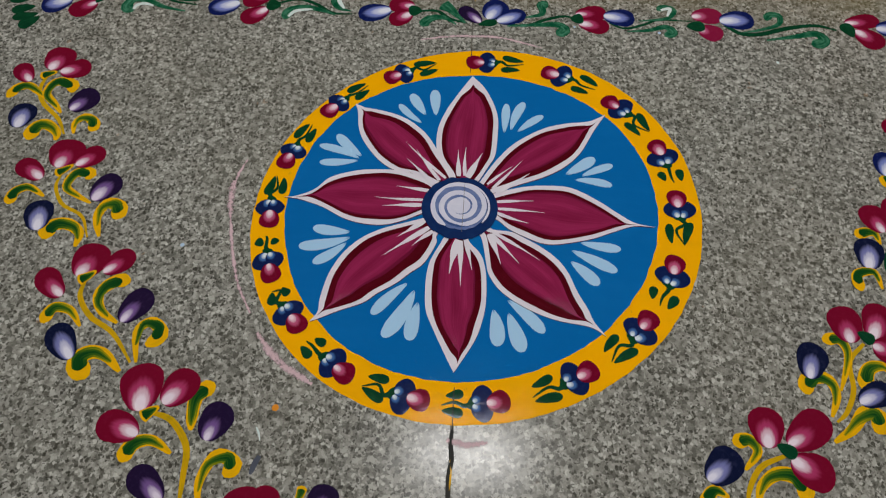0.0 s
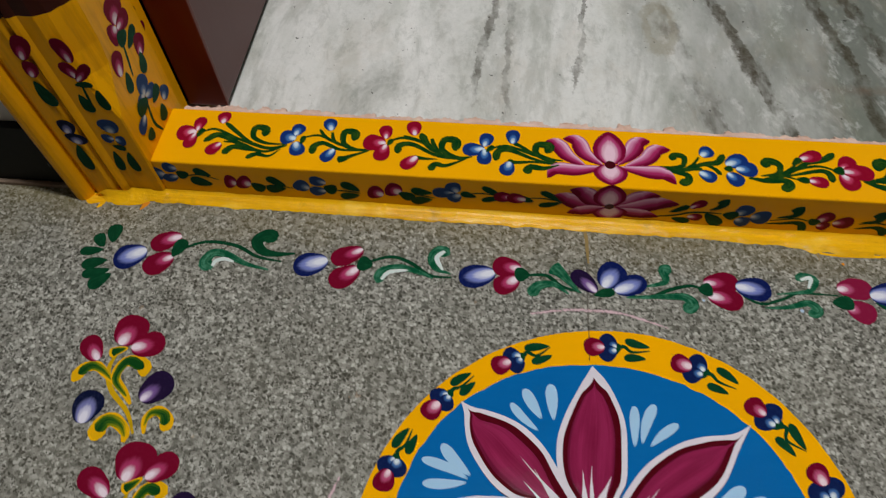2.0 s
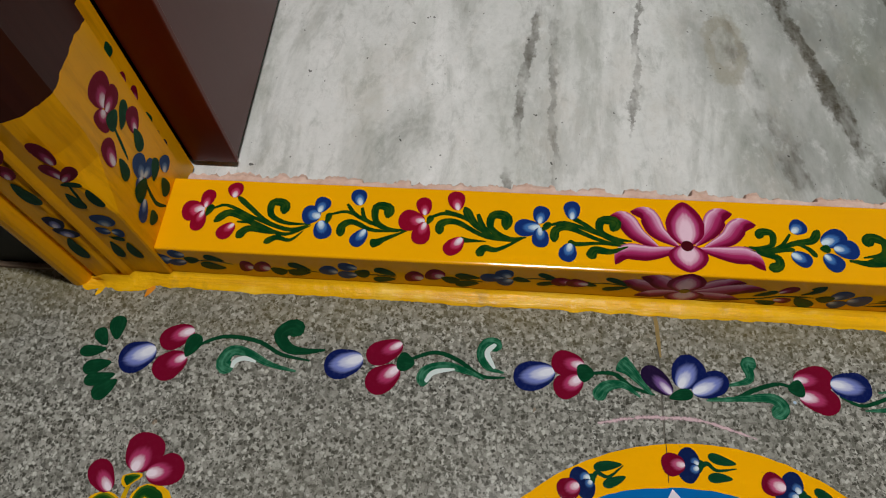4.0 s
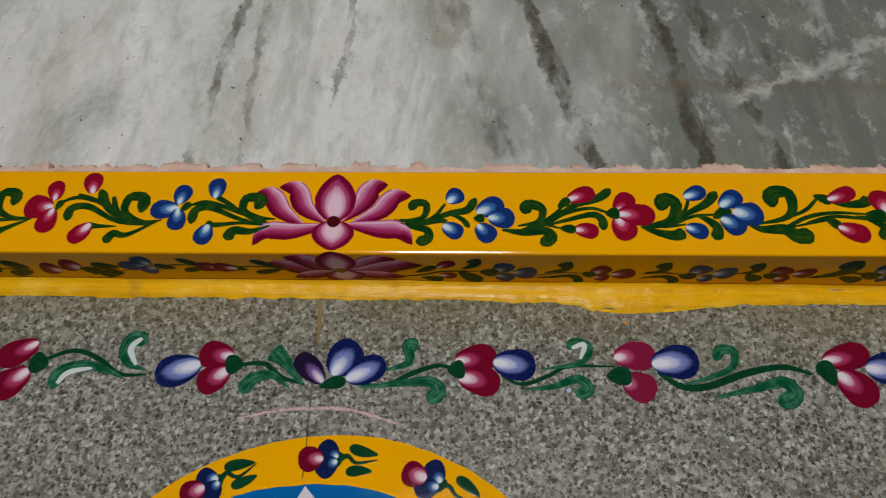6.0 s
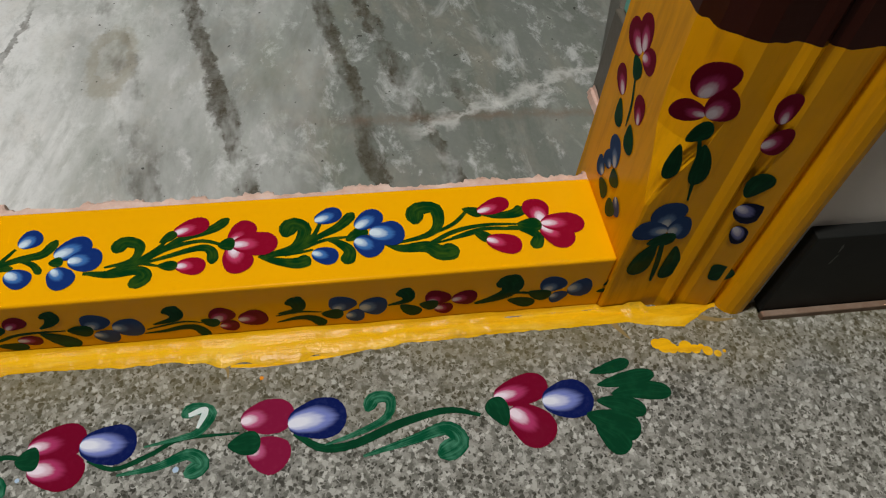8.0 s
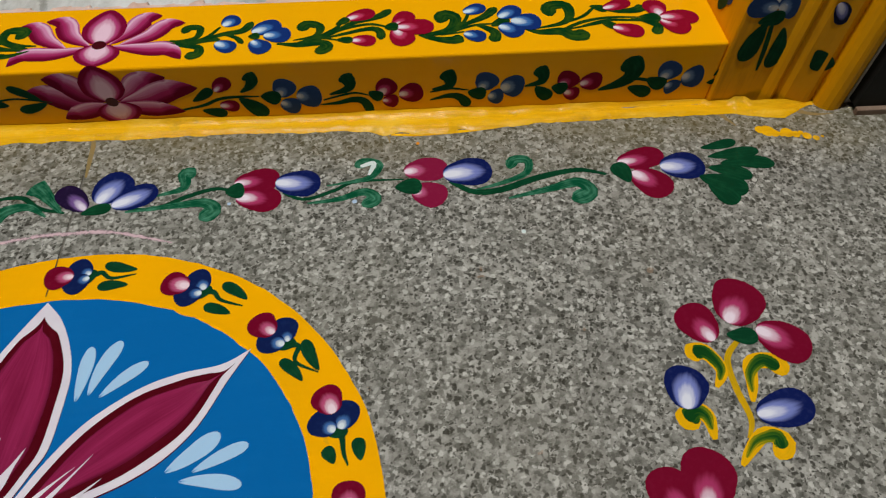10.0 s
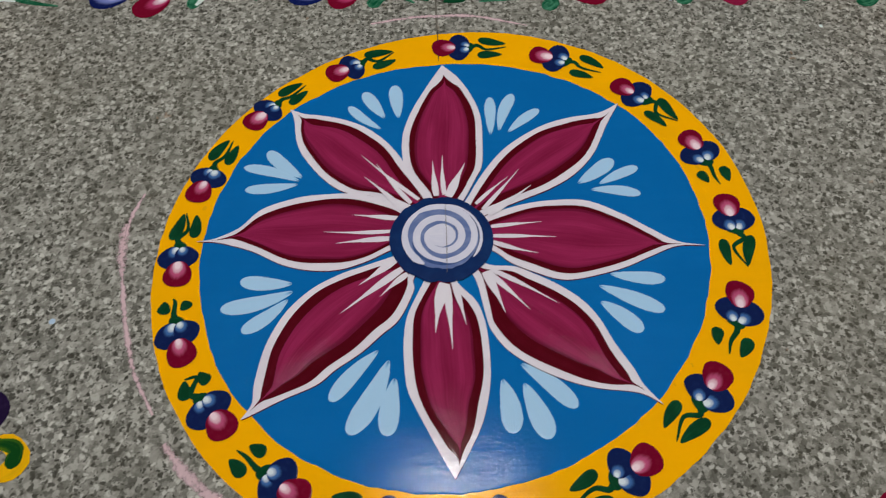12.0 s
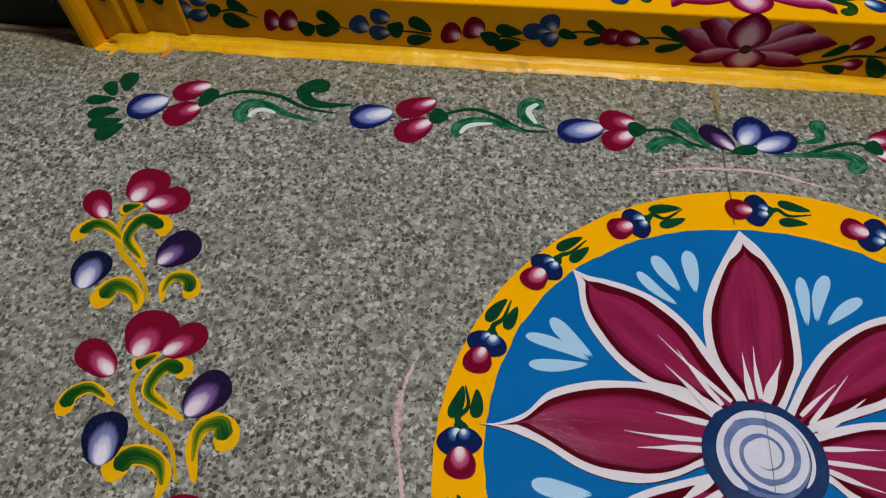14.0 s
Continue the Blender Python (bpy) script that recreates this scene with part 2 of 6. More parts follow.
def medallion_petal_paint():
    """Maroon with a magenta middle and long dry-brush streaks."""
    m = Nodes("maroon_petal_enamel")
    sep = m.tree.nodes.new("ShaderNodeSeparateXYZ")
    m.tree.links.new(m.coords("UV"), sep.inputs[0])
    rnd = m.tree.nodes.new("ShaderNodeObjectInfo").outputs["Random"]
    streak = m.noise(m.coords("UV", (1.2, 20, 1)), 1.0, 4, 0.65)
    slow = m.noise(m.coords("UV", (2.0, 3.0, 1)), 1.0, 3)
    v = m.math("ADD", sep.outputs[1], m.math("MULTIPLY", m.math("SUBTRACT", streak, 0.5), 0.14))
    v = m.math("ADD", v, m.math("MULTIPLY", m.math("SUBTRACT", rnd, 0.5), 0.12))
    body = m.mix(m.math("MULTIPLY", m.math("SUBTRACT", m.math("ADD", m.math("MULTIPLY", streak, 0.6), m.math("MULTIPLY", slow, 0.7)), 0.42, True), 2.2, True), (0.175, 0.007, 0.038), (0.33, 0.024, 0.100))
    edge = m.ramp(v, (0.0, (0.7, 0.7, 0.7)), (0.07, (0, 0, 0)), (0.90, (0, 0, 0)), (1.0, (0.8, 0.8, 0.8)))
    color = m.mix(m.math("MULTIPLY", m.node("ShaderNodeSeparateColor", Color=edge), 0.85), body, (0.070, 0.003, 0.011))
    m.bump(m.math("ADD", streak, m.noise(m.coords("Object"), 260, 4, 0.65)), 0.4, 0.0004)
    return m.done(color, 0.08, 0.0, 0.07)


MAT["petalred"] = medallion_petal_paint()


def granite():
    """Speckled grey stone: mid-grey crystals, black mica flecks, pale feldspar, polished; ochre stain along the sill."""
    m = Nodes("grey_granite")
    p = m.coords("Object")
    warp = m.node("ShaderNodeTexNoise", 1, Vector=p, Scale=260.0, Detail=3.0)
    q = m.tree.nodes.new("ShaderNodeVectorMath")
    q.operation = "MULTIPLY_ADD"
    m.tree.links.new(warp, q.inputs[0])
    q.inputs[1].default_value = (0.006, 0.006, 0.006)
    m.tree.links.new(p, q.inputs[2])
    q = q.outputs[0]

    def flecks(scale, share, size):
        v = m.tree.nodes.new("ShaderNodeTexVoronoi")
        v.inputs["Scale"].default_value = scale
        m.tree.links.new(q, v.inputs["Vector"])
        pick = m.math("GREATER_THAN", m.node("ShaderNodeSeparateColor", Color=v.outputs["Color"]), 1.0 - share)
        near = m.math("MULTIPLY", m.math("SUBTRACT", size, v.outputs["Distance"]), 7.0, True)
        return m.math("MULTIPLY", pick, near)

    grain = m.node("ShaderNodeSeparateColor", Color=m.node("ShaderNodeTexVoronoi", 1, Vector=q, Scale=300.0))
    color = m.ramp(grain, (0.0, (0.13, 0.13, 0.115)), (0.2, (0.22, 0.218, 0.195)), (0.48, (0.31, 0.306, 0.275)), (0.76, (0.43, 0.425, 0.385)), hard=True)
    soft = m.noise(p, 150.0, 4, 0.7)
    color = m.mix(m.math("MULTIPLY", m.math("SUBTRACT", 0.50, soft, True), 4.5, True), color, (0.075, 0.074, 0.064))
    color = m.mix(m.math("MULTIPLY", m.math("SUBTRACT", soft, 0.52, True), 4.0, True), color, (0.46, 0.455, 0.415))
    color = m.mix(m.math("MULTIPLY", flecks(250.0, 0.22, 0.52), 0.70), color, (0.68, 0.675, 0.62))
    color = m.mix(m.math("MULTIPLY", flecks(235.0, 0.33, 0.47), 0.88), color, (0.030, 0.030, 0.026))
    color = m.mix(m.math("MULTIPLY", flecks(450.0, 0.20, 0.5), 0.85), color, (0.016, 0.016, 0.014))
    cloud = m.noise(p, 5.0, 4)
    color = m.mix(m.math("MULTIPLY", m.math("SUBTRACT", cloud, 0.42, True), 0.6), color, (0.20, 0.185, 0.13))
    patch = m.noise(p, 14.0, 4, 0.6)
    color = m.mix(m.math("MULTIPLY", m.math("SUBTRACT", patch, 0.46, True), 1.2), color, (0.10, 0.10, 0.088))
    color = m.mix(0.08, color, (0.17, 0.150, 0.085))
    rust = m.math("GREATER_THAN", m.noise(p, 38.0, 3), 0.735)
    color = m.mix(m.math("MULTIPLY", rust, 0.35), color, (0.36, 0.22, 0.13))
    # thinned paint wiped over the stone in front of the sill
    y = m.tree.nodes.new("ShaderNodeSeparateXYZ")
    m.tree.links.new(p, y.inputs[0])
    wiped = m.math("MULTIPLY", m.math("SUBTRACT", m.math("ADD", y.outputs[1], m.math("MULTIPLY", m.noise(m.coords("Object", (1, 2, 1)), 9.0, 5, 0.65), 0.16)), 0.335), 9.0, True)
    color = m.mix(m.math("MULTIPLY", wiped, 0.55), color, (0.20, 0.155, 0.045))
    m.bump(m.noise(p, 240, 3), 0.05, 0.0004)
    return m.done(color, m.math("ADD", 0.13, m.math("MULTIPLY", m.noise(p, 130, 3), 0.12)), 0.0, 0.09)


def marble():
    """Cloudy grey-white stone, greener to one side, with veins that run away from the sill."""
    m = Nodes("grey_white_marble")
    o = m.coords("Object")
    sep = m.tree.nodes.new("ShaderNodeSeparateXYZ")
    m.tree.links.new(o, sep.inputs[0])
    x, y = sep.outputs[0], m.math("SUBTRACT", sep.outputs[1], 0.6)
    lean = radians(8)
    slow = m.noise(m.coords("Object", (3.0, 1.0, 1), lean), 3.0, 7, 0.68, 0.6)
    color = m.ramp(slow, (0.32, (0.44, 0.445, 0.415)), (0.42, (0.64, 0.64, 0.61)), (0.52, (0.80, 0.795, 0.77)), (0.64, (0.90, 0.89, 0.87)))
    green = m.math("ADD", m.math("MULTIPLY", m.math("SUBTRACT", x, 0.03), 3.2), m.math("MULTIPLY", m.math("SUBTRACT", m.noise(m.coords("Object", (2.4, 1, 1), lean), 4.0, 5, 0.65), 0.5), 1.6), True)
    color = m.mix(m.math("MULTIPLY", green, 0.88), color, (0.112, 0.124, 0.100))
    pale = m.math("MULTIPLY", m.math("SUBTRACT", m.noise(m.coords("Object", (2.2, 1, 1), lean), 9.0, 5, 0.7, 0.5), 0.56, True), 4.0, True)
    color = m.mix(m.math("MULTIPLY", pale, 0.7), color, (0.84, 0.83, 0.81))
    dark = m.math("MULTIPLY", m.math("SUBTRACT", m.noise(m.coords("Object", (2.6, 1, 1), lean), 14.0, 6, 0.75, 0.4), 0.54, True), 4.0, True)
    color = m.mix(m.math("MULTIPLY", dark, 0.5), color, (0.24, 0.245, 0.215))
    beige = m.math("MULTIPLY", m.math("SUBTRACT", m.noise(m.coords("Object", (2.0, 1, 1), lean), 6.5, 5, 0.7, 0.4), 0.50, True), 3.5, True)
    color = m.mix(m.math("MULTIPLY", beige, 0.40), color, (0.52, 0.44, 0.34))
    moss = m.math("MULTIPLY", m.math("SUBTRACT", m.noise(m.coords("Object", (3.0, 0.8, 1), lean), 5.0, 4, 0.6), 0.50, True), 3.0, True)
    color = m.mix(m.math("MULTIPLY", moss, 0.5), color, (0.27, 0.30, 0.225))
    curd = m.node("ShaderNodeTexNoise", Vector=m.coords("Object", (1.6, 1, 1), lean), Scale=22.0, Detail=6.0, Roughness=0.72, Distortion=0.3)
    color = m.mix(m.math("MULTIPLY", m.math("MULTIPLY", m.math("SUBTRACT", curd, 0.55, True), 8.0, True), 0.5), color, (0.82, 0.82, 0.80))
    murk = m.node("ShaderNodeTexNoise", Vector=m.coords("Object", (2.4, 1.2, 1), lean), Scale=17.0, Detail=6.0, Roughness=0.7, Distortion=0.5)
    color = m.mix(m.math("MULTIPLY", m.math("MULTIPLY", m.math("SUBTRACT", murk, 0.54, True), 7.0, True), 0.42), color, (0.33, 0.345, 0.30))
    wob = m.math("ADD", m.math("MULTIPLY", m.math("SUBTRACT", m.noise(o, 9.0, 5, 0.7), 0.5), 0.028), m.math("MULTIPLY", m.math("SUBTRACT", m.noise(o, 50.0, 4, 0.75), 0.5), 0.020))
    broken = m.noise(m.coords("Object", (26, 11, 1)), 1.0, 4, 0.65)
    edge = m.noise(o, 70.0, 4, 0.7)
    veins = ((-0.129, 0.13, 0.009, 0.34, 0.75), (-0.094, -0.01, 0.007, 0.38, 0.6), (-0.003, 0.105, 0.006, 0.38, 0.75), (0.140, -0.26, 0.020, 0.40, 0.65), (0.225, -0.27, 0.016, 0.32, 0.95), (0.353, -0.17, 0.016, 0.33, 0.95), (0.410, -0.256, 0.014, 0.34, 0.95), (0.463, -0.20, 0.008, 0.46, 0.7))
    swell = m.math("ADD", m.math("MULTIPLY", m.noise(m.coords("Object", (30, 16, 1)), 1.0, 4, 0.7), 2.6), -0.55)
    for x0, slope, w, gap, deep in veins:
        d = m.math("SUBTRACT", m.math("SUBTRACT", x, m.math("MULTIPLY", y, slope)), x0)
        d = m.math("ABSOLUTE", m.math("ADD", d, wob))
        near = m.math("MULTIPLY", m.math("SUBTRACT", 1.0, m.math("DIVIDE", d, m.math("MAXIMUM", m.math("MULTIPLY", swell, w), 0.0005)), True), 2.4, True)
        near = m.math("MULTIPLY", near, m.math("MULTIPLY", m.math("SUBTRACT", broken, gap + 0.045, True), 6.0, True))
        near = m.math("MULTIPLY", near, m.math("ADD", m.math("MULTIPLY", edge, 1.1), 0.25), True)
        color = m.mix(m.math("MULTIPLY", near, deep), color, (0.060, 0.046, 0.026))
    band = m.math("SUBTRACT", 1.0, m.math("DIVIDE", m.math("ABSOLUTE", m.math("ADD", m.math("ADD", y, 0.03), wob)), 0.010), True)
    band = m.math("MULTIPLY", band, m.math("MULTIPLY", m.math("SUBTRACT", x, 0.25, True), 8.0, True))
    color = m.mix(m.math("MULTIPLY", m.math("MULTIPLY", band, swell, True), 0.6), color, (0.20, 0.13, 0.09))
    # a pale thread that wanders off to one side, and a round clouded eye
    wander = m.math("MULTIPLY", m.math("SUBTRACT", m.noise(o, 13.0, 5, 0.7), 0.5), 0.10)
    thread = m.math("ABSOLUTE", m.math("ADD", m.math("SUBTRACT", m.math("SUBTRACT", y, -0.045), m.math("MULTIPLY", m.math("SUBTRACT", x, 0.41), 0.44)), wander))
    thread = m.math("SUBTRACT", 1.0, m.math("DIVIDE", thread, m.math("MAXIMUM", m.math("MULTIPLY", swell, 0.016), 0.002)), True)
    thread = m.math("MULTIPLY", thread, m.math("MULTIPLY", m.math("SUBTRACT", x, 0.395, True), 40.0, True))
    color = m.mix(m.math("MULTIPLY", thread, 0.55), color, (0.74, 0.72, 0.68))
    ex, ey = m.math("DIVIDE", m.math("SUBTRACT", x, 0.110), 0.019), m.math("DIVIDE", m.math("SUBTRACT", y, 0.078), 0.044)
    eye = m.math("SQRT", m.math("ADD", m.math("MULTIPLY", ex, ex), m.math("MULTIPLY", ey, ey)))
    eye = m.math("ADD", eye, m.math("MULTIPLY", m.math("SUBTRACT", m.noise(o, 60.0, 4, 0.7), 0.5), 1.3))
    color = m.mix(m.node("ShaderNodeSeparateColor", Color=m.ramp(m.math("MULTIPLY", eye, 0.5), (0.30, (0.2, 0.2, 0.2)), (0.44, (0.55, 0.55, 0.55)), (0.56, (0.5, 0.5, 0.5)), (0.75, (0, 0, 0)))), color, (0.34, 0.30, 0.215))
    blemish = m.math("GREATER_THAN", m.noise(o, 95.0, 2), 0.745)
    color = m.mix(m.math("MULTIPLY", blemish, 0.8), color, (0.035, 0.03, 0.025))
    grain = m.noise(o, 150, 4, 0.75)
    color = m.mix(m.math("MULTIPLY", m.math("SUBTRACT", grain, 0.46, True), 0.6), color, (0.30, 0.305, 0.28))
    specks = m.math("GREATER_THAN", m.noise(o, 210, 1), 0.80)
    color = m.mix(m.math("MULTIPLY", specks, 0.7), color, (0.06, 0.05, 0.04))
    m.bump(grain, 0.05, 0.0006)
    return m.done(color, 0.25)


def jamb_paint():
    """Yellow enamel to a hand's height, varnished brown wood above an uneven edge."""
    m = Nodes("jamb_yellow_and_brown")
    sep = m.tree.nodes.new("ShaderNodeSeparateXYZ")
    m.tree.links.new(m.coords("Object"), sep.inputs[0])
    wob = m.math("MULTIPLY", m.math("SUBTRACT", m.noise(m.coords("Object"), 22, 3), 0.5), 0.02)
    up = m.math("GREATER_THAN", m.math("ADD", sep.outputs[2], wob), 0.246)
    slow = m.noise(m.coords("Object", (1, 1, 0.4)), 26, 4)
    grain = m.noise(m.coords("Object", (60, 60, 4)), 1.0, 4)
    yellow = m.mix(m.math("MULTIPLY", m.math("SUBTRACT", slow, 0.4, True), 1.6, True), YELLOW, (0.70, 0.32, 0.006))
    brown = m.mix(grain, (0.028, 0.006, 0.004), (0.060, 0.013, 0.007))
    rubbed = m.noise(m.coords("Object", (70, 70, 7)), 1.0, 5, 0.7)
    yellow = m.mix(m.math("MULTIPLY", m.math("SUBTRACT", rubbed, 0.50, True), 2.6, True), yellow, (0.52, 0.215, 0.004))
    m.bump(m.math("ADD", slow, m.math("MULTIPLY", rubbed, 0.5)), 0.45, 0.0015)
    return m.done(m.mix(up, yellow, brown), 0.27, 0.0, 0.12)


def wood(name, dark, light, rough=0.3, spec=0.2):
    m = Nodes(name)
    grain = m.noise(m.coords("Object", (40, 40, 2.5)), 1.0, 5, 0.6, 0.3)
    m.bump(grain, 0.15, 0.0008)
    return m.done(m.mix(grain, dark, light), rough, 0.0, spec)


def plaster(name, base, other, rough=0.85, scale=14.0):
    m = Nodes(name)
    slow = m.noise(m.coords("Object"), scale, 6, 0.65)
    fine = m.noise(m.coords("Object"), scale * 14, 3)
    m.bump(m.math("ADD", slow, m.math("MULTIPLY", fine, 0.4)), 0.3, 0.002)
    return m.done(m.mix(m.math("MULTIPLY", m.math("SUBTRACT", slow, 0.35, True), 2.4, True), base, other), rough)


def black_tile():
    m = Nodes("black_stone_tile")
    scratch = m.math("GREATER_THAN", m.noise(m.coords("Object", (60, 60, 14), 0.4), 1.0, 3, 0.7), 0.72)
    slow = m.noise(m.coords("Object"), 40, 3)
    color = m.mix(m.math("MULTIPLY", scratch, 0.35), m.mix(slow, (0.010, 0.011, 0.010), (0.022, 0.022, 0.020)), (0.22, 0.22, 0.2))
    return m.done(color, 0.5, 0.0, 0.10)


GRANITE, MARBLE, JAMB = granite(), marble(), jamb_paint()
WALL = plaster("off_white_wall_paint", (0.80, 0.75, 0.69), (0.72, 0.66, 0.60), 0.8, 6.0)
PORCH_WALL = plaster("dull_grey_wall_paint", (0.24, 0.235, 0.22), (0.18, 0.175, 0.165), 0.85, 5.0)
TEAL_WALL = plaster("sea_green_wall_paint", (0.20, 0.58, 0.47), (0.17, 0.52, 0.42), 0.7, 6.0)
CEILING = plaster("white_ceiling_paint", (0.78, 0.78, 0.76), (0.72, 0.72, 0.70), 0.9, 4.0)
PINK = plaster("pink_filler", (0.78, 0.57, 0.48), (0.56, 0.32, 0.23), 0.8, 75.0)
BRICK_RED = plaster("red_cement_edge", (0.20, 0.12, 0.075), (0.30, 0.23, 0.17), 0.9, 40.0)
GREYSTONE = plaster("grey_stone_skirting", (0.125, 0.105, 0.082), (0.175, 0.15, 0.12), 0.35, 20.0)
BLACK = black_tile()
LEAF_EDGE = wood("red_brown_varnish", (0.085, 0.008, 0.003), (0.135, 0.016, 0.005), 0.3)
LEAF_FACE = wood("purple_brown_laminate", (0.105, 0.038, 0.035), (0.125, 0.046, 0.042), 0.35)
# near-black brown: the shade between jamb and leaf put into the colour
GAP_SHADE = wood("gap_shade_brown", (0.010, 0.004, 0.003), (0.022, 0.008, 0.005), 0.5, 0.1)
GLOW = Nodes("tube_glow")
GLOW.bsdf.inputs["Emission Color"].default_value = (1, 0.97, 0.93, 1)
GLOW.bsdf.inputs["Emission Strength"].default_value = 3.0
GLOW = GLOW.done((0.8, 0.8, 0.8))

# ---------------------------------------------------------------- building helpers


def mesh_object(name, verts, faces, material, parent=None, label="", uvs=None, smooth=True):
    me = bpy.data.meshes.new(name)
    me.from_pydata(verts, [], faces)
    if uvs is not None:
        layer = me.uv_layers.new(name="UVMap")
        for loop in me.loops:
            layer.data[loop.index].uv = uvs[loop.vertex_index]
    me.materials.append(material)
    if smooth:
        me.polygons.foreach_set("use_smooth", [True] * len(me.polygons))
    ob = new(name, me)
    ob.parent = parent
    return tagged(ob, label)


def part(name, bm, material, parent=None, label=""):
    me = bpy.data.meshes.new(name)
    bm.to_mesh(me)
    bm.free()
    me.materials.append(material)
    ob = new(name, me)
    ob.parent = parent
    return tagged(ob, label)


def block(x0, x1, y0, y1, z0, z1, bevel=0.0):
    bm = bmesh.new()
    bmesh.ops.create_cube(bm, size=1)
    bmesh.ops.scale(bm, vec=(x1 - x0, y1 - y0, z1 - z0), verts=bm.verts)
    bmesh.ops.translate(bm, vec=((x0 + x1) / 2, (y0 + y1) / 2, (z0 + z1) / 2), verts=bm.verts)
    if bevel:
        bmesh.ops.bevel(bm, geom=bm.edges[:], offset=bevel, segments=3, affect="EDGES", profile=0.5)
    return bm


def setting(name, bm, material, label="", category=""):
    return tagged(part(name, bm, material), label, category, kind="structure")


# ---------------------------------------------------------------- the setting
SILL_L, SILL_R, SILL_F, SILL_B, SILL_H = -0.476, 0.529, 0.339, 0.419, 0.063

floor = setting("floor", block(-2.2, 2.2, -2.2, 0.46, -0.06, -0.0012), MAT["grout"], "grey speckled granite floor with painted flowers", "floor")
for x0, x1 in ((-2.2, 0.0014), (0.0028, 2.2)):
    part("granite_slab", block(x0, x1, -2.2, 0.45, -0.02, 0.0, 0.0008), GRANITE, floor)
setting("marble_floor", block(-1.6, 1.9, 0.425, 3.2, -0.06, -0.004), MARBLE, "grey-white marble floor with dark veins", "floor")

setting("wall_front_left", block(-2.2, -0.586, 0.352, 0.472, 0, 2.9), WALL, "off-white painted wall", "wall")
setting("wall_front_right", block(0.655, 2.2, 0.330, 0.472, 0, 2.9), WALL, "off-white painted wall", "wall")
setting("wall_over_door", block(-0.586, 0.655, 0.352, 0.472, 2.08, 2.9), WALL, "off-white wall above the door", "wall")
setting("wall_porch_left", block(-2.3, -2.2, -2.3, 0.472, 0, 2.9), PORCH_WALL)
setting("wall_porch_right", block(2.2, 2.3, -2.3, 0.472, 0, 2.9), PORCH_WALL)
setting("wall_porch_back", block(-2.2, 2.2, -2.3, -2.2, 0, 2.9), PORCH_WALL)
setting("ceiling_porch", block(-2.3, 2.3, -2.3, 0.352, 2.9, 3.0), CEILING)
setting("wall_reveal", block(0.604, 0.80, 0.472, 0.600, 0.092, 2.9, 0.003), TEAL_WALL, "sea-green plaster corner behind the jamb", "wall")
setting("baseboard_reveal", block(0.598, 0.80, 0.472, 0.603, -0.003, 0.092, 0.002), GREYSTONE, "dark grey stone skirting behind the jamb", "skirting")
slant = pose(0.602, 0.604, 0, 0, 0, -22)
setting("wall_inside_right", block(0.012, 0.12, 0, 2.8, 0, 2.9), TEAL_WALL, "sea-green painted wall", "wall").matrix_world = slant
setting("baseboard_inside", block(0.0, 0.014, 0, 2.8, -0.003, 0.092, 0.001), GREYSTONE, "grey stone skirting under sea-green wall", "skirting").matrix_world = slant
setting("wall_inside_left", block(-1.7, -1.6, 0.472, 3.2, 0, 2.9), TEAL_WALL)
setting("wall_inside_back", block(-1.7, 1.9, 3.2, 3.3, 0, 2.9), TEAL_WALL)
setting("ceiling_inside", block(-1.7, 1.9, 0.472, 3.3, 2.9, 3.0), CEILING)
setting("baseboard_right", block(0.657, 2.19, 0.319, 0.331, 0.004, 0.098, 0.0012), BLACK, "scuffed black stone skirting tile", "skirting")
setting("baseboard_left", block(-2.19, -0.589, 0.342, 0.353, 0.004, 0.094, 0.0012), BLACK, "scuffed black stone skirting tile", "skirting")
setting("trim_right", block(0.657, 2.19, 0.313, 0.3185, -0.004, 0.006, 0.001), BRICK_RED, "reddish cement edge under skirting", "trim")
setting("trim_left", block(-2.19, -0.589, 0.336, 0.3415, -0.004, 0.005, 0.001), BRICK_RED, "reddish cement edge under skirting", "trim")

# ---------------------------------------------------------------- the door frame and the leaf
frame_top = 2.08
door_frame = tagged(new("door_frame"), "yellow-painted wooden door frame with floral sill and brown uprights", "door frame")
door_frame.location = (0.0265, 0.38, 0)


def sill_rise(x):
    """The sill is not level: it dips a little towards the hinge side."""
    return 0.006 * x - 0.0032


def under(ob, thing):
    """Parents ob to thing and leaves it where it is."""
    ob.parent = thing
    ob.matrix_parent_inverse = Matrix.Translation(-thing.location)
    return ob


sill_block = block(SILL_L, SILL_R, SILL_F, SILL_B, 0, SILL_H, 0.0022)
for v in sill_block.verts:
    if v.co.z > 0.03:
        v.co.z += sill_rise(v.co.x)
under(part("sill", sill_block, MAT["sillyellow"], None, "glossy yellow sill"), door_frame)


def jamb_profile(ch):
    """Outline seen from above, as (outward, y): inner face, eased corner, flat, quirk, flat, bead, back."""
    pts = [(0.014, 0.470), (0.014, 0.436), (0.0, 0.436), (0.0, 0.339 + ch), (0.25 * ch, 0.338 + 0.55 * ch), (0.6 * ch, 0.337 + 0.18 * ch), (max(ch, 0.002), 0.336)]
    pts += [(0.046, 0.336), (0.050, 0.333), (0.054, 0.3315), (0.0575, 0.3335), (0.060, 0.3355), (0.0625, 0.3335), (0.067, 0.331)]
    pts += [(0.088, 0.330), (0.0925, 0.332), (0.096, 0.334)]
    pts += [(0.110 - 0.014 * math.cos(a), 0.335 - 0.0145 * math.sin(a)) for a in np.linspace(0.15, math.pi, 9)]
    return pts + [(0.124, 0.470)]


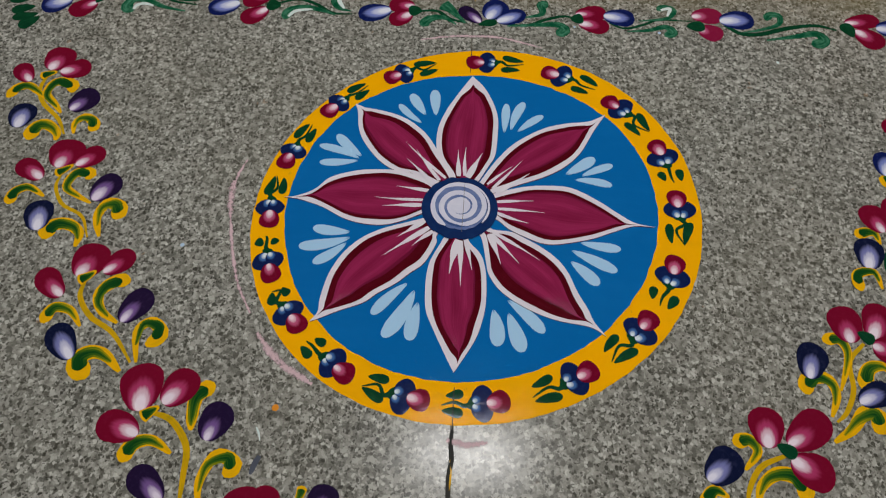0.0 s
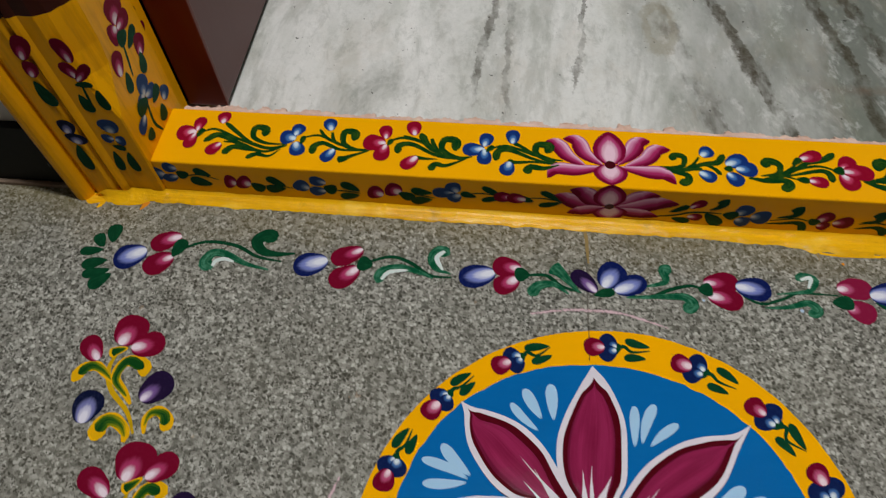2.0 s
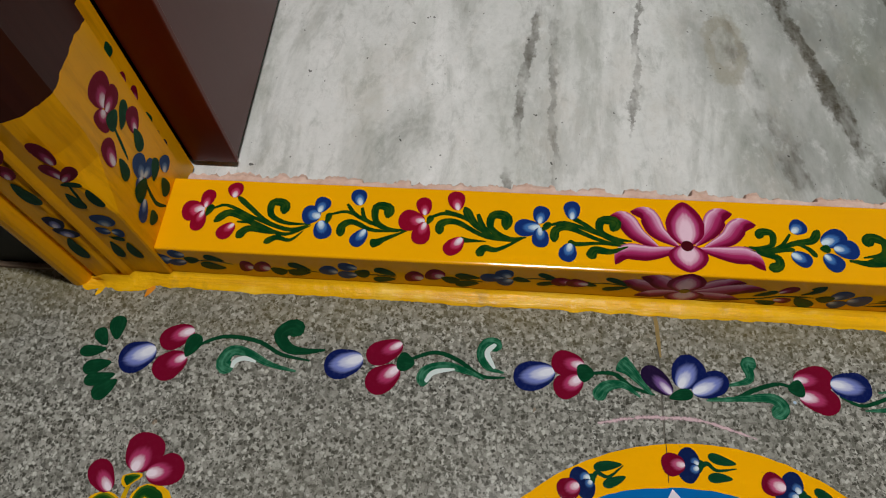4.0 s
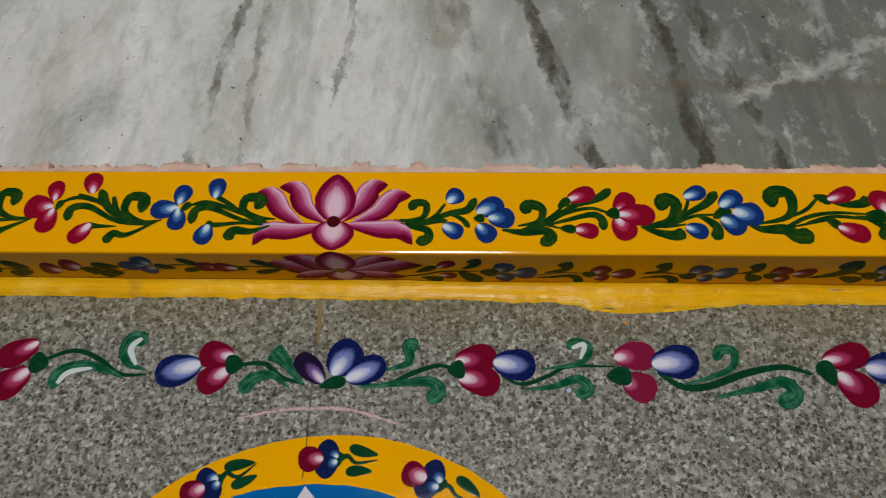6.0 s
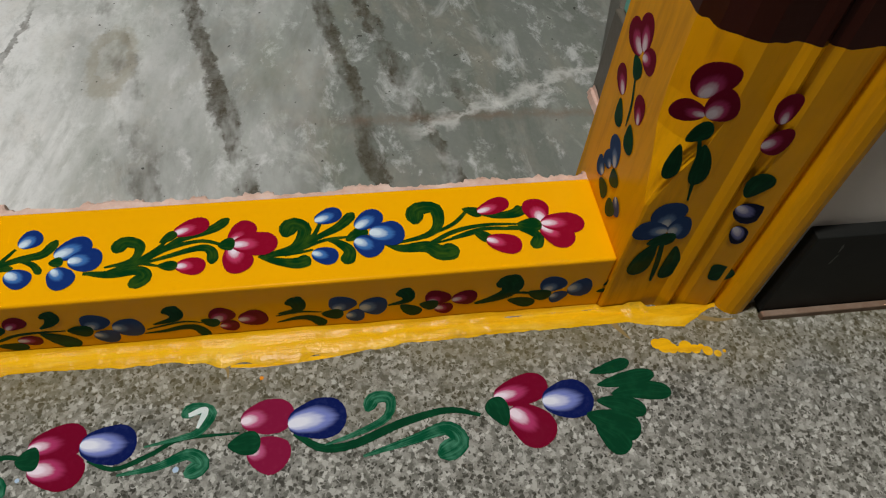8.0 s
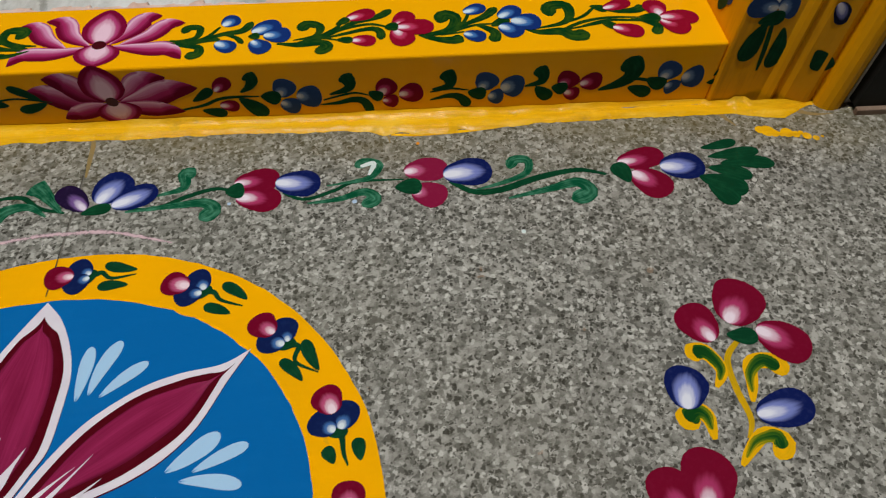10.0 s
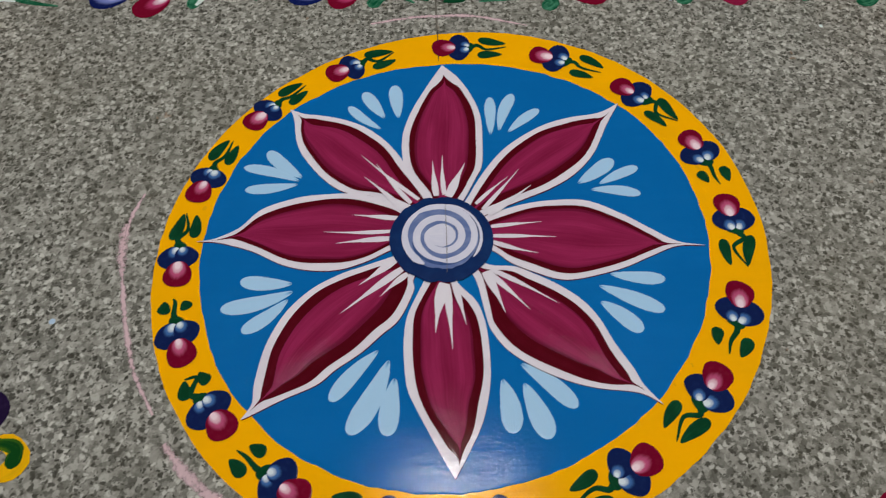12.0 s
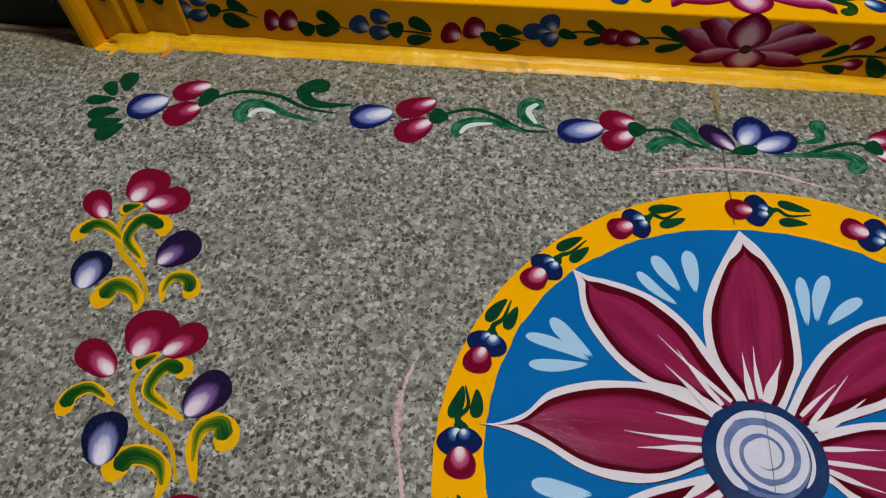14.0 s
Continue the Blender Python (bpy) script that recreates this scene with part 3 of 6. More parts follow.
def jamb(inner, side, wide):
    levels = [(0.0, 0.0), (0.125, 0.0), (0.15, 0.010), (0.175, 0.022), (0.20, 0.026), (0.5, 0.027), (frame_top, 0.027)]
    verts, faces = [], []
    for z, ch in levels:
        verts += [(inner + side * a * (wide if a > 0.03 else 1), y, z) for a, y in jamb_profile(ch)]
    n = len(jamb_profile(0))
    for k in range(len(levels) - 1):
        for i in range(n):
            q = [k * n + i, k * n + (i + 1) % n, (k + 1) * n + (i + 1) % n, (k + 1) * n + i]
            faces.append(q if side > 0 else q[::-1])
    ob = mesh_object("jamb", verts, faces, JAMB, None, "yellow-painted foot below brown varnish", smooth=False)
    return under(ob, door_frame)


jamb(SILL_L, -1, 0.88)
jamb(SILL_R, 1, 1.0)
# block added to fill the jamb-to-leaf gap, coloured as its shadow
under(part("rebate", block(-0.584, -0.4985, 0.471, 0.53, 0, frame_top), GAP_SHADE, None, "near-black block giving the shaded gap behind the jamb"), door_frame)


def ragged_strip(name, material, label, rows, thing, smooth=True):
    """A strip of several long edges; rows give, for each x, the (y, z) of every edge."""
    n = len(rows[0]) - 1
    verts = [(r[0], *yz) for r in rows for yz in r[1:]]
    faces = [(k * n + i, (k + 1) * n + i, (k + 1) * n + i + 1, k * n + i + 1) for k in range(len(rows) - 1) for i in range(n - 1)]
    return under(mesh_object(name, verts, faces, material, None, label, smooth=smooth), thing)


def wave(x, s, seed):
    return noise.noise(Vector((x * s, seed, 0.0)))


# lighter yellow paint dragged from the sill's foot on to the floor
rows = []
for x in np.linspace(-0.562, 0.625, 340):
    f = (x + 0.555) / 1.14
    top = 0.009 - 0.005 * f + 0.0022 * wave(x, 9, 1) + 0.0012 * wave(x, 45, 14)
    out = 0.3245 - 0.0035 * f + 0.0028 * wave(x, 14, 2) + 0.0020 * wave(x, 60, 3) + 0.0010 * wave(x, 160, 13)
    if 0.20 < x < 0.38:
        out -= 0.011 * math.sin(math.pi * (x - 0.20) / 0.18) * (0.75 + 0.6 * wave(x, 60, 9))
    if x > 0.55:
        top, out = top + 0.004, out - 0.006 * math.sin(math.pi * min(1, (x - 0.55) / 0.075)) + 0.002 * wave(x, 220, 31)
    if x < -0.49:
        top, out = top + 0.003, out - 0.007 * math.sin(math.pi * min(1, (-0.49 - x) / 0.072)) + 0.003 * wave(x, 150, 32)
    wall_y = 0.3385 if SILL_L < x < SILL_R else (0.3350 if abs(x - 0.025) < 0.54 else 0.3300)
    fade = min(1.0, (x + 0.562) / 0.02, (0.625 - x) / 0.03)
    top, out = max(0.0006, top * fade), wall_y - (wall_y - out) * max(0.15, fade)
    lump = 0.0016 * wave(x, 55, 15) + 0.0010 * wave(x, 140, 16)
    rows.append((x, (wall_y, top), (wall_y - 0.0025, top - 0.004 + 0.4 * lump), (0.5 * (wall_y + out) + 0.001, 0.45 * top + lump), (out + 0.003, 0.0022), (out, 0.0002)))
ragged_strip("paint_fillet", MAT["oldyellow"], "lighter yellow paint smeared along sill foot", rows, door_frame)

# unpainted filler behind the sill
rows = []
for x in np.linspace(SILL_L + 0.012, 0.575, 700):
    out = 0.4275 + 0.0030 * wave(x, 9, 5) + 0.0030 * wave(x, 60, 6) + 0.0035 * wave(x, 170, 4) + 0.002 * wave(x, 420, 17)
    z = 0.0600 + sill_rise(x) + 0.0016 * wave(x, 40, 7) + 0.0010 * wave(x, 130, 8)
    if 0.05 < wave(x, 21, 11):
        out += 0.004
    rows.append((x, (0.4185, 0.0605 + sill_rise(x)), (0.422, z), (0.5 * (0.422 + out), z + 0.0012 * wave(x, 90, 12)), (out - 0.0015, z - 0.0018), (out, 0.052), (out + 0.001, -0.003)))
ragged_strip("filler_edge", PINK, "rough pink filler behind the sill", rows, door_frame, smooth=False)

# the same filler along the foot of the inner corner
verts, faces = [], []
for i, y in enumerate(np.linspace(0.438, 0.598, 40)):
    f = (y - 0.438) / 0.16
    out = 0.005 + 0.007 * (1 - f) + 0.004 * wave(y, 40, 21) + 0.004 * wave(y, 130, 22)
    up = 0.006 + 0.010 * (1 - f) ** 2 + 0.005 * wave(y, 60, 23)
    verts += [(0.5965 - out, y, -0.0035), (0.5965 - 0.6 * out, y, 0.0025), (0.5962, y, 0.4 * up), (0.5972, y, up)]
    faces += [(4 * i + k, 4 * i + k + 1, 4 * i - 3 + k, 4 * i - 4 + k) for k in range(3) if i]
tagged(mesh_object("corner_filler", verts, faces, PINK, smooth=False), "rough pink filler along foot of inner corner", "filler", kind="structure")

leaf = tagged(new("door_leaf"), "red-brown wooden door leaf standing open inwards", "door")
leaf.location = (-0.472, 0.76, 0.006)
under(part("panel", block(-0.4885, -0.4415, 0.481, 1.02, 0.006, 2.05, 0.002), LEAF_FACE), leaf)
under(part("edge_strip", block(-0.4900, -0.4400, 0.474, 0.4815, 0.006, 2.05, 0.0015), LEAF_EDGE, None, "varnished red-brown edge"), leaf)

tube = tagged(new("tube_light"), "short white fluorescent tube light on a bracket above the door", "tube light")
tube.location = (0.07, 0.21, 2.31)
under(part("batten", block(-0.18, 0.32, 0.175, 0.225, 2.325, 2.37, 0.004), CEILING), tube)
for x in (-0.11, 0.23):
    under(part("bracket", block(x, x + 0.02, 0.224, 0.353, 2.335, 2.36, 0.002), CEILING), tube)
bm = bmesh.new()
bmesh.ops.create_cone(bm, cap_ends=True, segments=20, radius1=0.013, radius2=0.013, depth=0.44)
bmesh.ops.rotate(bm, matrix=Matrix.Rotation(radians(90), 3, "Y"), verts=bm.verts)
bmesh.ops.translate(bm, vec=(0.07, 0.20, 2.312), verts=bm.verts)
under(part("tube", bm, GLOW), tube)

# ---------------------------------------------------------------- brushwork
# Each surface that is painted on: the way from (u, v, n) in millimetres to the world.
SURFACES = {
    "z0": lambda u, v, n: (u, v, n),
    "zh": lambda u, v, n: (u - 300 * sill_rise(u / 1000), v - 800 * sill_rise(u / 1000), 63 + 1000 * sill_rise(u / 1000) + n),
    "yf": lambda u, v, n: (u, 339 - n, v),
    "yj": lambda u, v, n: (u, 336 - n, v),
    "yo": lambda u, v, n: (u, 330.5 - n, v),
    "xr": lambda u, v, n: (529 - n, u, v),
    "xb": lambda u, v, n: (-490 + n, u, v),
    "xl": lambda u, v, n: (-476 + n, u, v),
}
FLIP = {"xr", "yf", "yj", "yo"}
PLANE, LAYER, HOLD = {}, {}, {}
GROUPS = {"painted_bouquet": "flowers beside the medallion", "painted_sprig": "sprigs on the sill front", "paint_speck": "paint specks", "chalk_mark": "chalk marks"}
ROWS_OF = {"zh": "flowers along the sill top", "z0": "flowers of the floor vine", "yj": "flowers on the jambs", "yo": "flowers on the jambs", "xl": "flowers on the jambs", "xr": "flowers on the jambs", "xb": "flowers on the jambs"}
PART_NAMES = {"leaf": "leaf", "dleaf": "leaf", "teal": "leaf", "white": "highlight", "stem": "stem", "yellow": "leaf", "ygreen": "leaf_shade"}


def motif(name, label, category, plane, u, v, base=0.0):
    ob = tagged(new(name), label, category, GROUPS.get(name) or (ROWS_OF[plane] if name == "painted_flower" else ""))
    ob.location = [c / 1000 for c in SURFACES[plane](u, v, 0)]
    PLANE[ob.name], LAYER[ob.name] = plane, base
    return ob


def sheet(g, pal, name, spine, half, thick=0.05, cols=7, label=""):
    """A raised ribbon of paint: a middle line and a half width at each of its points, in millimetres."""
    plane, base = PLANE[g.name], LAYER[g.name]
    LAYER[g.name] = base + 0.04
    to, o = SURFACES[plane], g.location
    spine, half = np.array(spine, float), np.array(half, float)
    along = np.gradient(spine, axis=0)
    along /= np.linalg.norm(along, axis=1)[:, None] + 1e-9
    across = np.stack([-along[:, 1], along[:, 0]], 1)
    verts, uvs, faces = [], [], []
    n = len(spine)
    for i in range(n):
        wob = 1 + 0.05 * noise.noise(Vector((spine[i][0] * 0.21, spine[i][1] * 0.21, base)))
        for j in range(cols):
            s = 2 * j / (cols - 1) - 1
            p = spine[i] + across[i] * half[i] * s * wob
            dome = (1 - s**12) * (1 - (2 * i / (n - 1) - 1) ** 16)
            w = to(p[0], p[1], 0.06 + base + thick * dome)
            verts.append((w[0] / 1000 - o[0], w[1] / 1000 - o[1], w[2] / 1000 - o[2]))
            uvs.append((i / (n - 1), j / (cols - 1)))
    for i in range(n - 1):
        for j in range(cols - 1):
            a = i * cols + j
            q = (a, a + cols, a + cols + 1, a + 1)
            faces.append(q if plane in FLIP else q[::-1])
    return mesh_object(name, verts, faces, MAT[pal], HOLD.get(g.name, g), label, uvs)


def petal(g, pal, u0, v0, u1, v1, w):
    """A round-ended petal from its base to its tip."""
    if PLANE[g.name] == "zh":
        w, u1, v1 = 0.92 * w, u0 + 0.97 * (u1 - u0), v0 + 0.97 * (v1 - v0)
        pal = "sillred" if pal == "red" else pal
    elif pal in ("navy", "purple"):
        w *= 1.08
    s = 0.5 - 0.5 * np.cos(np.linspace(0, math.pi, 13))
    a, b = np.array([u0, v0]), np.array([u1, v1])
    side = np.array([v0 - v1, u1 - u0]) / (np.hypot(u1 - u0, v1 - v0) + 1e-9)
    bend = 0.05 * np.hypot(u1 - u0, v1 - v0) * math.sin(3.7 * u0 + 2.3 * v1)
    spine = a + (b - a) * s[:, None] + side * (bend * np.sin(math.pi * s))[:, None]
    k = 0.62 if pal in ("leaf", "dleaf", "lblue") else 0.40
    half = w / 2 * (0.02 + s**k * np.sqrt(np.clip(1 - s**3.2, 0, 1))) / (0.72 if k > 0.5 else 0.77)
    return sheet(g, pal, PART_NAMES.get(pal, "petal"), spine, half)


def egg(g, pal, u0, v0, u1, v1, w):
    s = 0.5 - 0.5 * np.cos(np.linspace(0, math.pi, 15))
    spine = np.array([u0, v0]) + np.array([u1 - u0, v1 - v0]) * s[:, None]
    half = w / 2 * (np.sin(math.pi * s**0.85) ** 0.62 + 0.02)
    return sheet(g, pal, "petal", spine, half)


def dot(g, pal, u, v, w):
    s = 0.5 - 0.5 * np.cos(np.linspace(0, math.pi, 11))
    spine = np.array([u - w / 2, v]) + np.array([w, 0]) * s[:, None]
    return sheet(g, pal, "dab" if pal != "maroon" else "eye", spine, w / 2 * np.sqrt(np.clip(1 - (2 * s - 1) ** 2, 0, 1)))


def glide(points, n):
    """n points along a smooth curve through the given ones."""
    p = np.array(points, float)
    p = np.vstack([2 * p[0] - p[1], p, 2 * p[-1] - p[-2]])
    out = []
    for x in np.linspace(0, len(p) - 3 - 1e-6, n):
        i, f = int(x), x - int(x)
        a, b, c, d = p[i : i + 4]
        out.append(0.5 * (2 * b + (c - a) * f + (2 * a - 5 * b + 4 * c - d) * f * f + (3 * b - a - 3 * c + d) * f**3))
    return np.array(out)


def stroke(g, pal, w, kind, *points):
    """kind: t a thin line that tapers off, c a comma with a round head, l a lotus petal with a flicked tip."""
    s = np.linspace(0, 1, 18)
    spine = glide(points, 18)
    if PLANE[g.name] == "zh":
        w *= 0.86 if kind == "l" else 0.90
    if kind == "c":
        half = w / 2 * (np.minimum(1, (s / 0.10 + 0.06)) ** 0.5) * np.clip(1.06 - s, 0, 1) ** 0.75
    elif kind == "f":
        half = w / 2 * (np.minimum(1, (s / 0.12 + 0.06)) ** 0.5) * np.clip(1.03 - s, 0, 1) ** 0.5
    elif kind == "l":
        half = 1.38 * w / 2 * (0.04 + np.sin(math.pi * np.clip(s, 0, 1) ** 0.95) ** 0.85)
    else:
        half = w / 2 * (0.45 + 0.55 * np.sin(math.pi * np.clip(s + 0.05, 0, 1)) ** 0.6)
    return sheet(g, pal, "petal" if kind == "l" else PART_NAMES.get(pal, "brush_mark"), spine, half, cols=5, thick=0.05)


def two_tone(g, w, *points):
    """A yellow comma with a green one laid into it."""
    HOLD[g.name] = stroke(g, "yellow", 1.22 * w, "f", *points)
    line = glide(points, 9)
    mid = line[1:8]
    stroke(g, "ygreen", 0.93 * w, "f", *[tuple(p) for p in mid[::2]])
    del HOLD[g.name]


# ---------------------------------------------------------------- the medallion
medallion = motif("painted_medallion", "round blue floor painting with eight maroon petals and yellow ring", "floor painting", "z0", 9, -7)


RING_WAVES = (215.2, 5.5, -0.2, 4.1, 6.4, 0.3, 0, -0.4, -0.3)
DISC_WAVES = (179.2, -0.7, 1.1, 4.3, 4.0, 1.0, 1.3, -0.8, 0)


def round_radius(waves, a):
    return waves[0] + sum(waves[2 * j - 1] * math.cos(j * a) + waves[2 * j] * math.sin(j * a) for j in range(1, len(waves) // 2 + 1))


def disc_sheet(name, pal, n0, label, waves, rough):
    """A flat disc of paint whose radius swells and shrinks as a hand-drawn circle's does."""
    o, verts, faces, seg = medallion.location, [], [], 200
    for k, z in enumerate((n0, n0, 0.03 + n0 * 0.2)):
        for i in range(seg):
            a = 2 * math.pi * i / seg
            q = round_radius(waves, a)
            q += rough * noise.noise(Vector((math.cos(a) * 9, math.sin(a) * 9, q))) + 0.5 * rough * noise.noise(Vector((math.cos(a) * 30, math.sin(a) * 30, n0)))
            q = (0.0, q - 1.2, q)[k]
            verts.append(((10 + q * math.cos(a)) / 1000 - o[0], (-7 + q * math.sin(a)) / 1000 - o[1], z / 1000))
    for k in range(2):
        for i in range(seg):
            j = (i + 1) % seg
            faces.append((k * seg + i, (k + 1) * seg + i, (k + 1) * seg + j, k * seg + j))
    return mesh_object(name, verts, faces, MAT[pal], medallion, label, smooth=False)


ring = disc_sheet("ring", "ringyellow", 0.25, "yellow ring", RING_WAVES, 0.9)
disc = disc_sheet("disc", "discblue", 0.45, "blue disc", DISC_WAVES, 1.3)
LAYER[medallion.name] = 0.5
HX, HY = -1.5, -6.0


def blade(pal, name, left, right, layer, hold=None):
    """A leaf of paint between two edges."""
    o = medallion.location
    n, cols = len(left), 9
    verts, uvs, faces = [], [], []
    for i in range(n):
        for j in range(cols):
            f = j / (cols - 1)
            p = left[i] * (1 - f) + right[i] * f
            dome = 1 - (2 * f - 1) ** 12
            verts.append((p[0] / 1000 - o[0], p[1] / 1000 - o[1], (0.06 + layer + 0.05 * dome) / 1000))
            uvs.append((i / (n - 1), f))
    for i in range(n - 1):
        for j in range(cols - 1):
            a = i * cols + j
            faces.append((a, a + 1, a + cols + 1, a + cols))
    return mesh_object(name, verts, faces, MAT[pal], hold or medallion, "", uvs)


def inset(left, right, a, b, start, stop, seed):
    """The same two edges, drawn in by a and b and cut short at both ends."""
    n = len(left)
    at = np.linspace(start, stop, n) * (n - 1)
    pick = lambda e: np.stack([np.interp(at, np.arange(n), e[:, k]) for k in (0, 1)], 1)
    l, r = pick(left), pick(right)
    gap = np.linalg.norm(r - l, axis=1)[:, None] + 1e-6
    way = (r - l) / gap
    wob = np.array([[noise.noise(Vector((0.13 * i, seed + 0.5, 2.0)))] for i in range(n)])
    end = np.clip((1 - np.linspace(0, 1, n)) * 9, 0, 1)[:, None]
    da = np.minimum(a * (1 + 0.22 * wob), 0.40 * gap)
    db = np.minimum(b * (1 - 0.22 * wob), 0.40 * gap)
    da, db = da * end + 0.495 * gap * (1 - end), db * end + 0.495 * gap * (1 - end)
    return l + way * da, r - way * db


PETALS = itertools.count()


def medallion_petal(left, right, dark_left, dark_right, streaks, fan):
    """White outline, dark maroon ground and crimson middle; white strokes out of the hub; a pale fan beside it."""
    k = next(PETALS)
    hub = np.array([HX, HY])
    l, r = (glide([0.45 * hub + 0.55 * np.array(e[0]), *e], 48) for e in (left, right))
    # thin dark line that shows along one side of the white
    blade("darkmaroon", "petal_shadow", l * 0.997 + np.array([0.2, -0.8]), r * 0.997 + np.array([0.2, -0.8]), 0.55)
    blade("petalwhite", "petal_outline", l, r, 0.72)
    dl, dr = inset(l, r, 5.4, 5.4, 0.04, 0.91, k)
    ground = blade("darkmaroon", "petal", dl, dr, 0.92)
    ml, mr = inset(dl, dr, dark_left, dark_right, 0.02, 0.97, k + 20)
    middle = blade("petalred", "petal_middle", ml, mr, 1.12, ground)
    HOLD[medallion.name] = ground
    for u0, v0, u1, v1, w in streaks:
        LAYER[medallion.name] = 1.32
        f = np.linspace(0, 1, 12)
        a, b = np.array([u0, v0]), np.array([u1, v1])
        side = np.array([v0 - v1, u1 - u0]) / np.hypot(u1 - u0, v1 - v0)
        spine = a + (b - a) * f[:, None] + side * (0.9 * math.sin(u1) * np.sin(math.pi * f))[:, None]
        sheet(medallion, "petalwhite", "brush_mark", spine, 0.5 * w * (0.7 + 0.5 * np.sin(math.pi * np.clip(f * 1.5, 0, 1))) * (1 - f) ** 0.8 + 0.08, thick=0.05, cols=5)
    HOLD[medallion.name] = disc
    for u0, v0, u1, v1, w in fan:
        LAYER[medallion.name] = 0.52
        petal(medallion, "lblue", u0, v0, u1, v1, 1.10 * w).name = "brush_mark"
    del HOLD[medallion.name]


medallion_petal(
    [(-14, 33), (-27, 57), (-29, 87), (-22, 113), (-9, 140), (5, 165)],
    [(19, 32), (26, 46), (32, 59), (34, 82), (34, 108), (28, 130), (18, 150), (5, 165)],
    4, 6.5,
    [(-4, 31, -6, 64, 5.3), (2, 32, 2, 69, 4), (5, 30, 19, 61, 7.5)],
    [(41, 89, 43, 128, 8.8), (48, 93, 62, 131, 9.7), (55, 91, 82, 114, 8.4)],
)
medallion_petal(
    [(18, 27), (32, 51), (51, 75), (79, 95), (103, 104), (130, 109), (148, 119)],
    [(35, 15), (60, 26), (83, 36), (103, 49), (120, 68), (135, 97), (148, 119)],
    5, 6,
    [(25, 23, 51, 47, 3.1), (30, 18, 60, 54, 3.5), (33, 14, 68, 39, 6.6)],
    [(104, 40, 134, 62, 11.4), (120, 39, 152, 54, 8.4), (113, 34, 150, 29, 8.8)],
)
medallion_petal(
    [(35, 14), (60, 22), (82, 25), (108, 24), (132, 12), (152, -2), (169, -13), (189, -17)],
    [(35, -17), (47, -27), (63, -35), (79, -41), (95, -41), (125, -34), (147, -25), (168, -17), (189, -17)],
    3, 4.5,
    [(35, 3, 72, 6, 3.5), (36, -5, 82, -7, 3.5), (35, -10, 67, -20, 4)],
    [(116, -38, 154, -43, 9.7), (107, -47, 149, -67, 11), (106, -59, 131, -82, 11.9)],
)
medallion_petal(
    [(31, -28), (49, -30), (62, -36), (78, -45), (93, -57), (103, -71), (111, -90), (120, -107), (125, -119), (135, -132)],
    [(21, -39), (26, -64), (29, -77), (39, -92), (55, -104), (75, -114), (95, -120), (121, -124), (135, -132)],
    6, 10,
    [(28, -34, 40, -66, 6.6), (30, -34, 57, -64, 4.8), (32, -32, 77, -60, 4)],
    [(47, -102, 80, -132, 11.4), (48, -115, 61, -151, 13.6), (34, -112, 38, -147, 13.2)],
)
medallion_petal(
    [(9, -42), (20, -55), (25, -68), (27, -85), (27, -107), (24, -125), (19, -141), (10, -158), (1, -173)],
    [(-16, -42), (-26, -64), (-29, -80), (-29, -100), (-27, -117), (-21, -131), (-11, -151), (-2, -168), (1, -173)],
    6, 5,
    [(-1, -42, -8, -79, 8.8), (1, -43, 3, -91, 5.7), (6, -43, 13, -74, 4.8)],
    [(-46, -90, -76, -123, 10.5), (-39, -97, -64, -144, 14.0), (-35, -109, -40, -146, 12.5)],
)
medallion_petal(
    [(-22, -38), (-22, -47), (-32, -68), (-44, -79), (-57, -91), (-73, -102), (-85, -112), (-106, -121), (-124, -130), (-131, -133)],
    [(-35, -19), (-55, -26), (-74, -33), (-93, -44), (-109, -61), (-119, -81), (-123, -97), (-125, -112), (-125, -123), (-131, -133)],
    9, 7,
    [(-34, -22, -60, -42, 6.2), (-30, -30, -72, -63, 5.7), (-26, -34, -45, -51, 4.8)],
    [(-106, -39, -142, -36, 10.6), (-105, -45, -153, -57, 11.4), (-108, -51, -137, -74, 10.1)],
)
medallion_petal(
    [(-37, -14), (-55, -23), (-74, -29), (-94, -29), (-114, -24), (-135, -13), (-152, -7), (-164, -4), (-177, -3)],
    [(-25, 18), (-39, 28), (-64, 35), (-90, 35), (-110, 32), (-133, 23), (-147, 8), (-164, -1), (-177, -3)],
    3, 5,
    [(-32, 12, -66, 16, 4.4), (-38, 1, -86, 2, 3.5), (-38, -5, -78, -8, 4.8)],
    [(-108, 45, -147, 41, 8.8), (-107, 48, -150, 62, 8.8), (-105, 51, -133, 77, 10.6)],
)
medallion_petal(
    [(-25, 18), (-50, 32), (-71, 36), (-88, 48), (-105, 70), (-112, 87), (-115, 107), (-119, 119)],
    [(-9, 30), (-17, 45), (-27, 62), (-40, 82), (-57, 98), (-75, 107), (-94, 112), (-107, 114), (-119, 119)],
    3, 7,
    [(-17, 28, -61, 71, 3.5), (-23, 25, -49, 62, 4), (-29, 19, -58, 50, 4.8)],
    [(-46, 97, -72, 121, 7.9), (-43, 108, -60, 136, 10.6), (-32, 108, -35, 143, 11)],
)

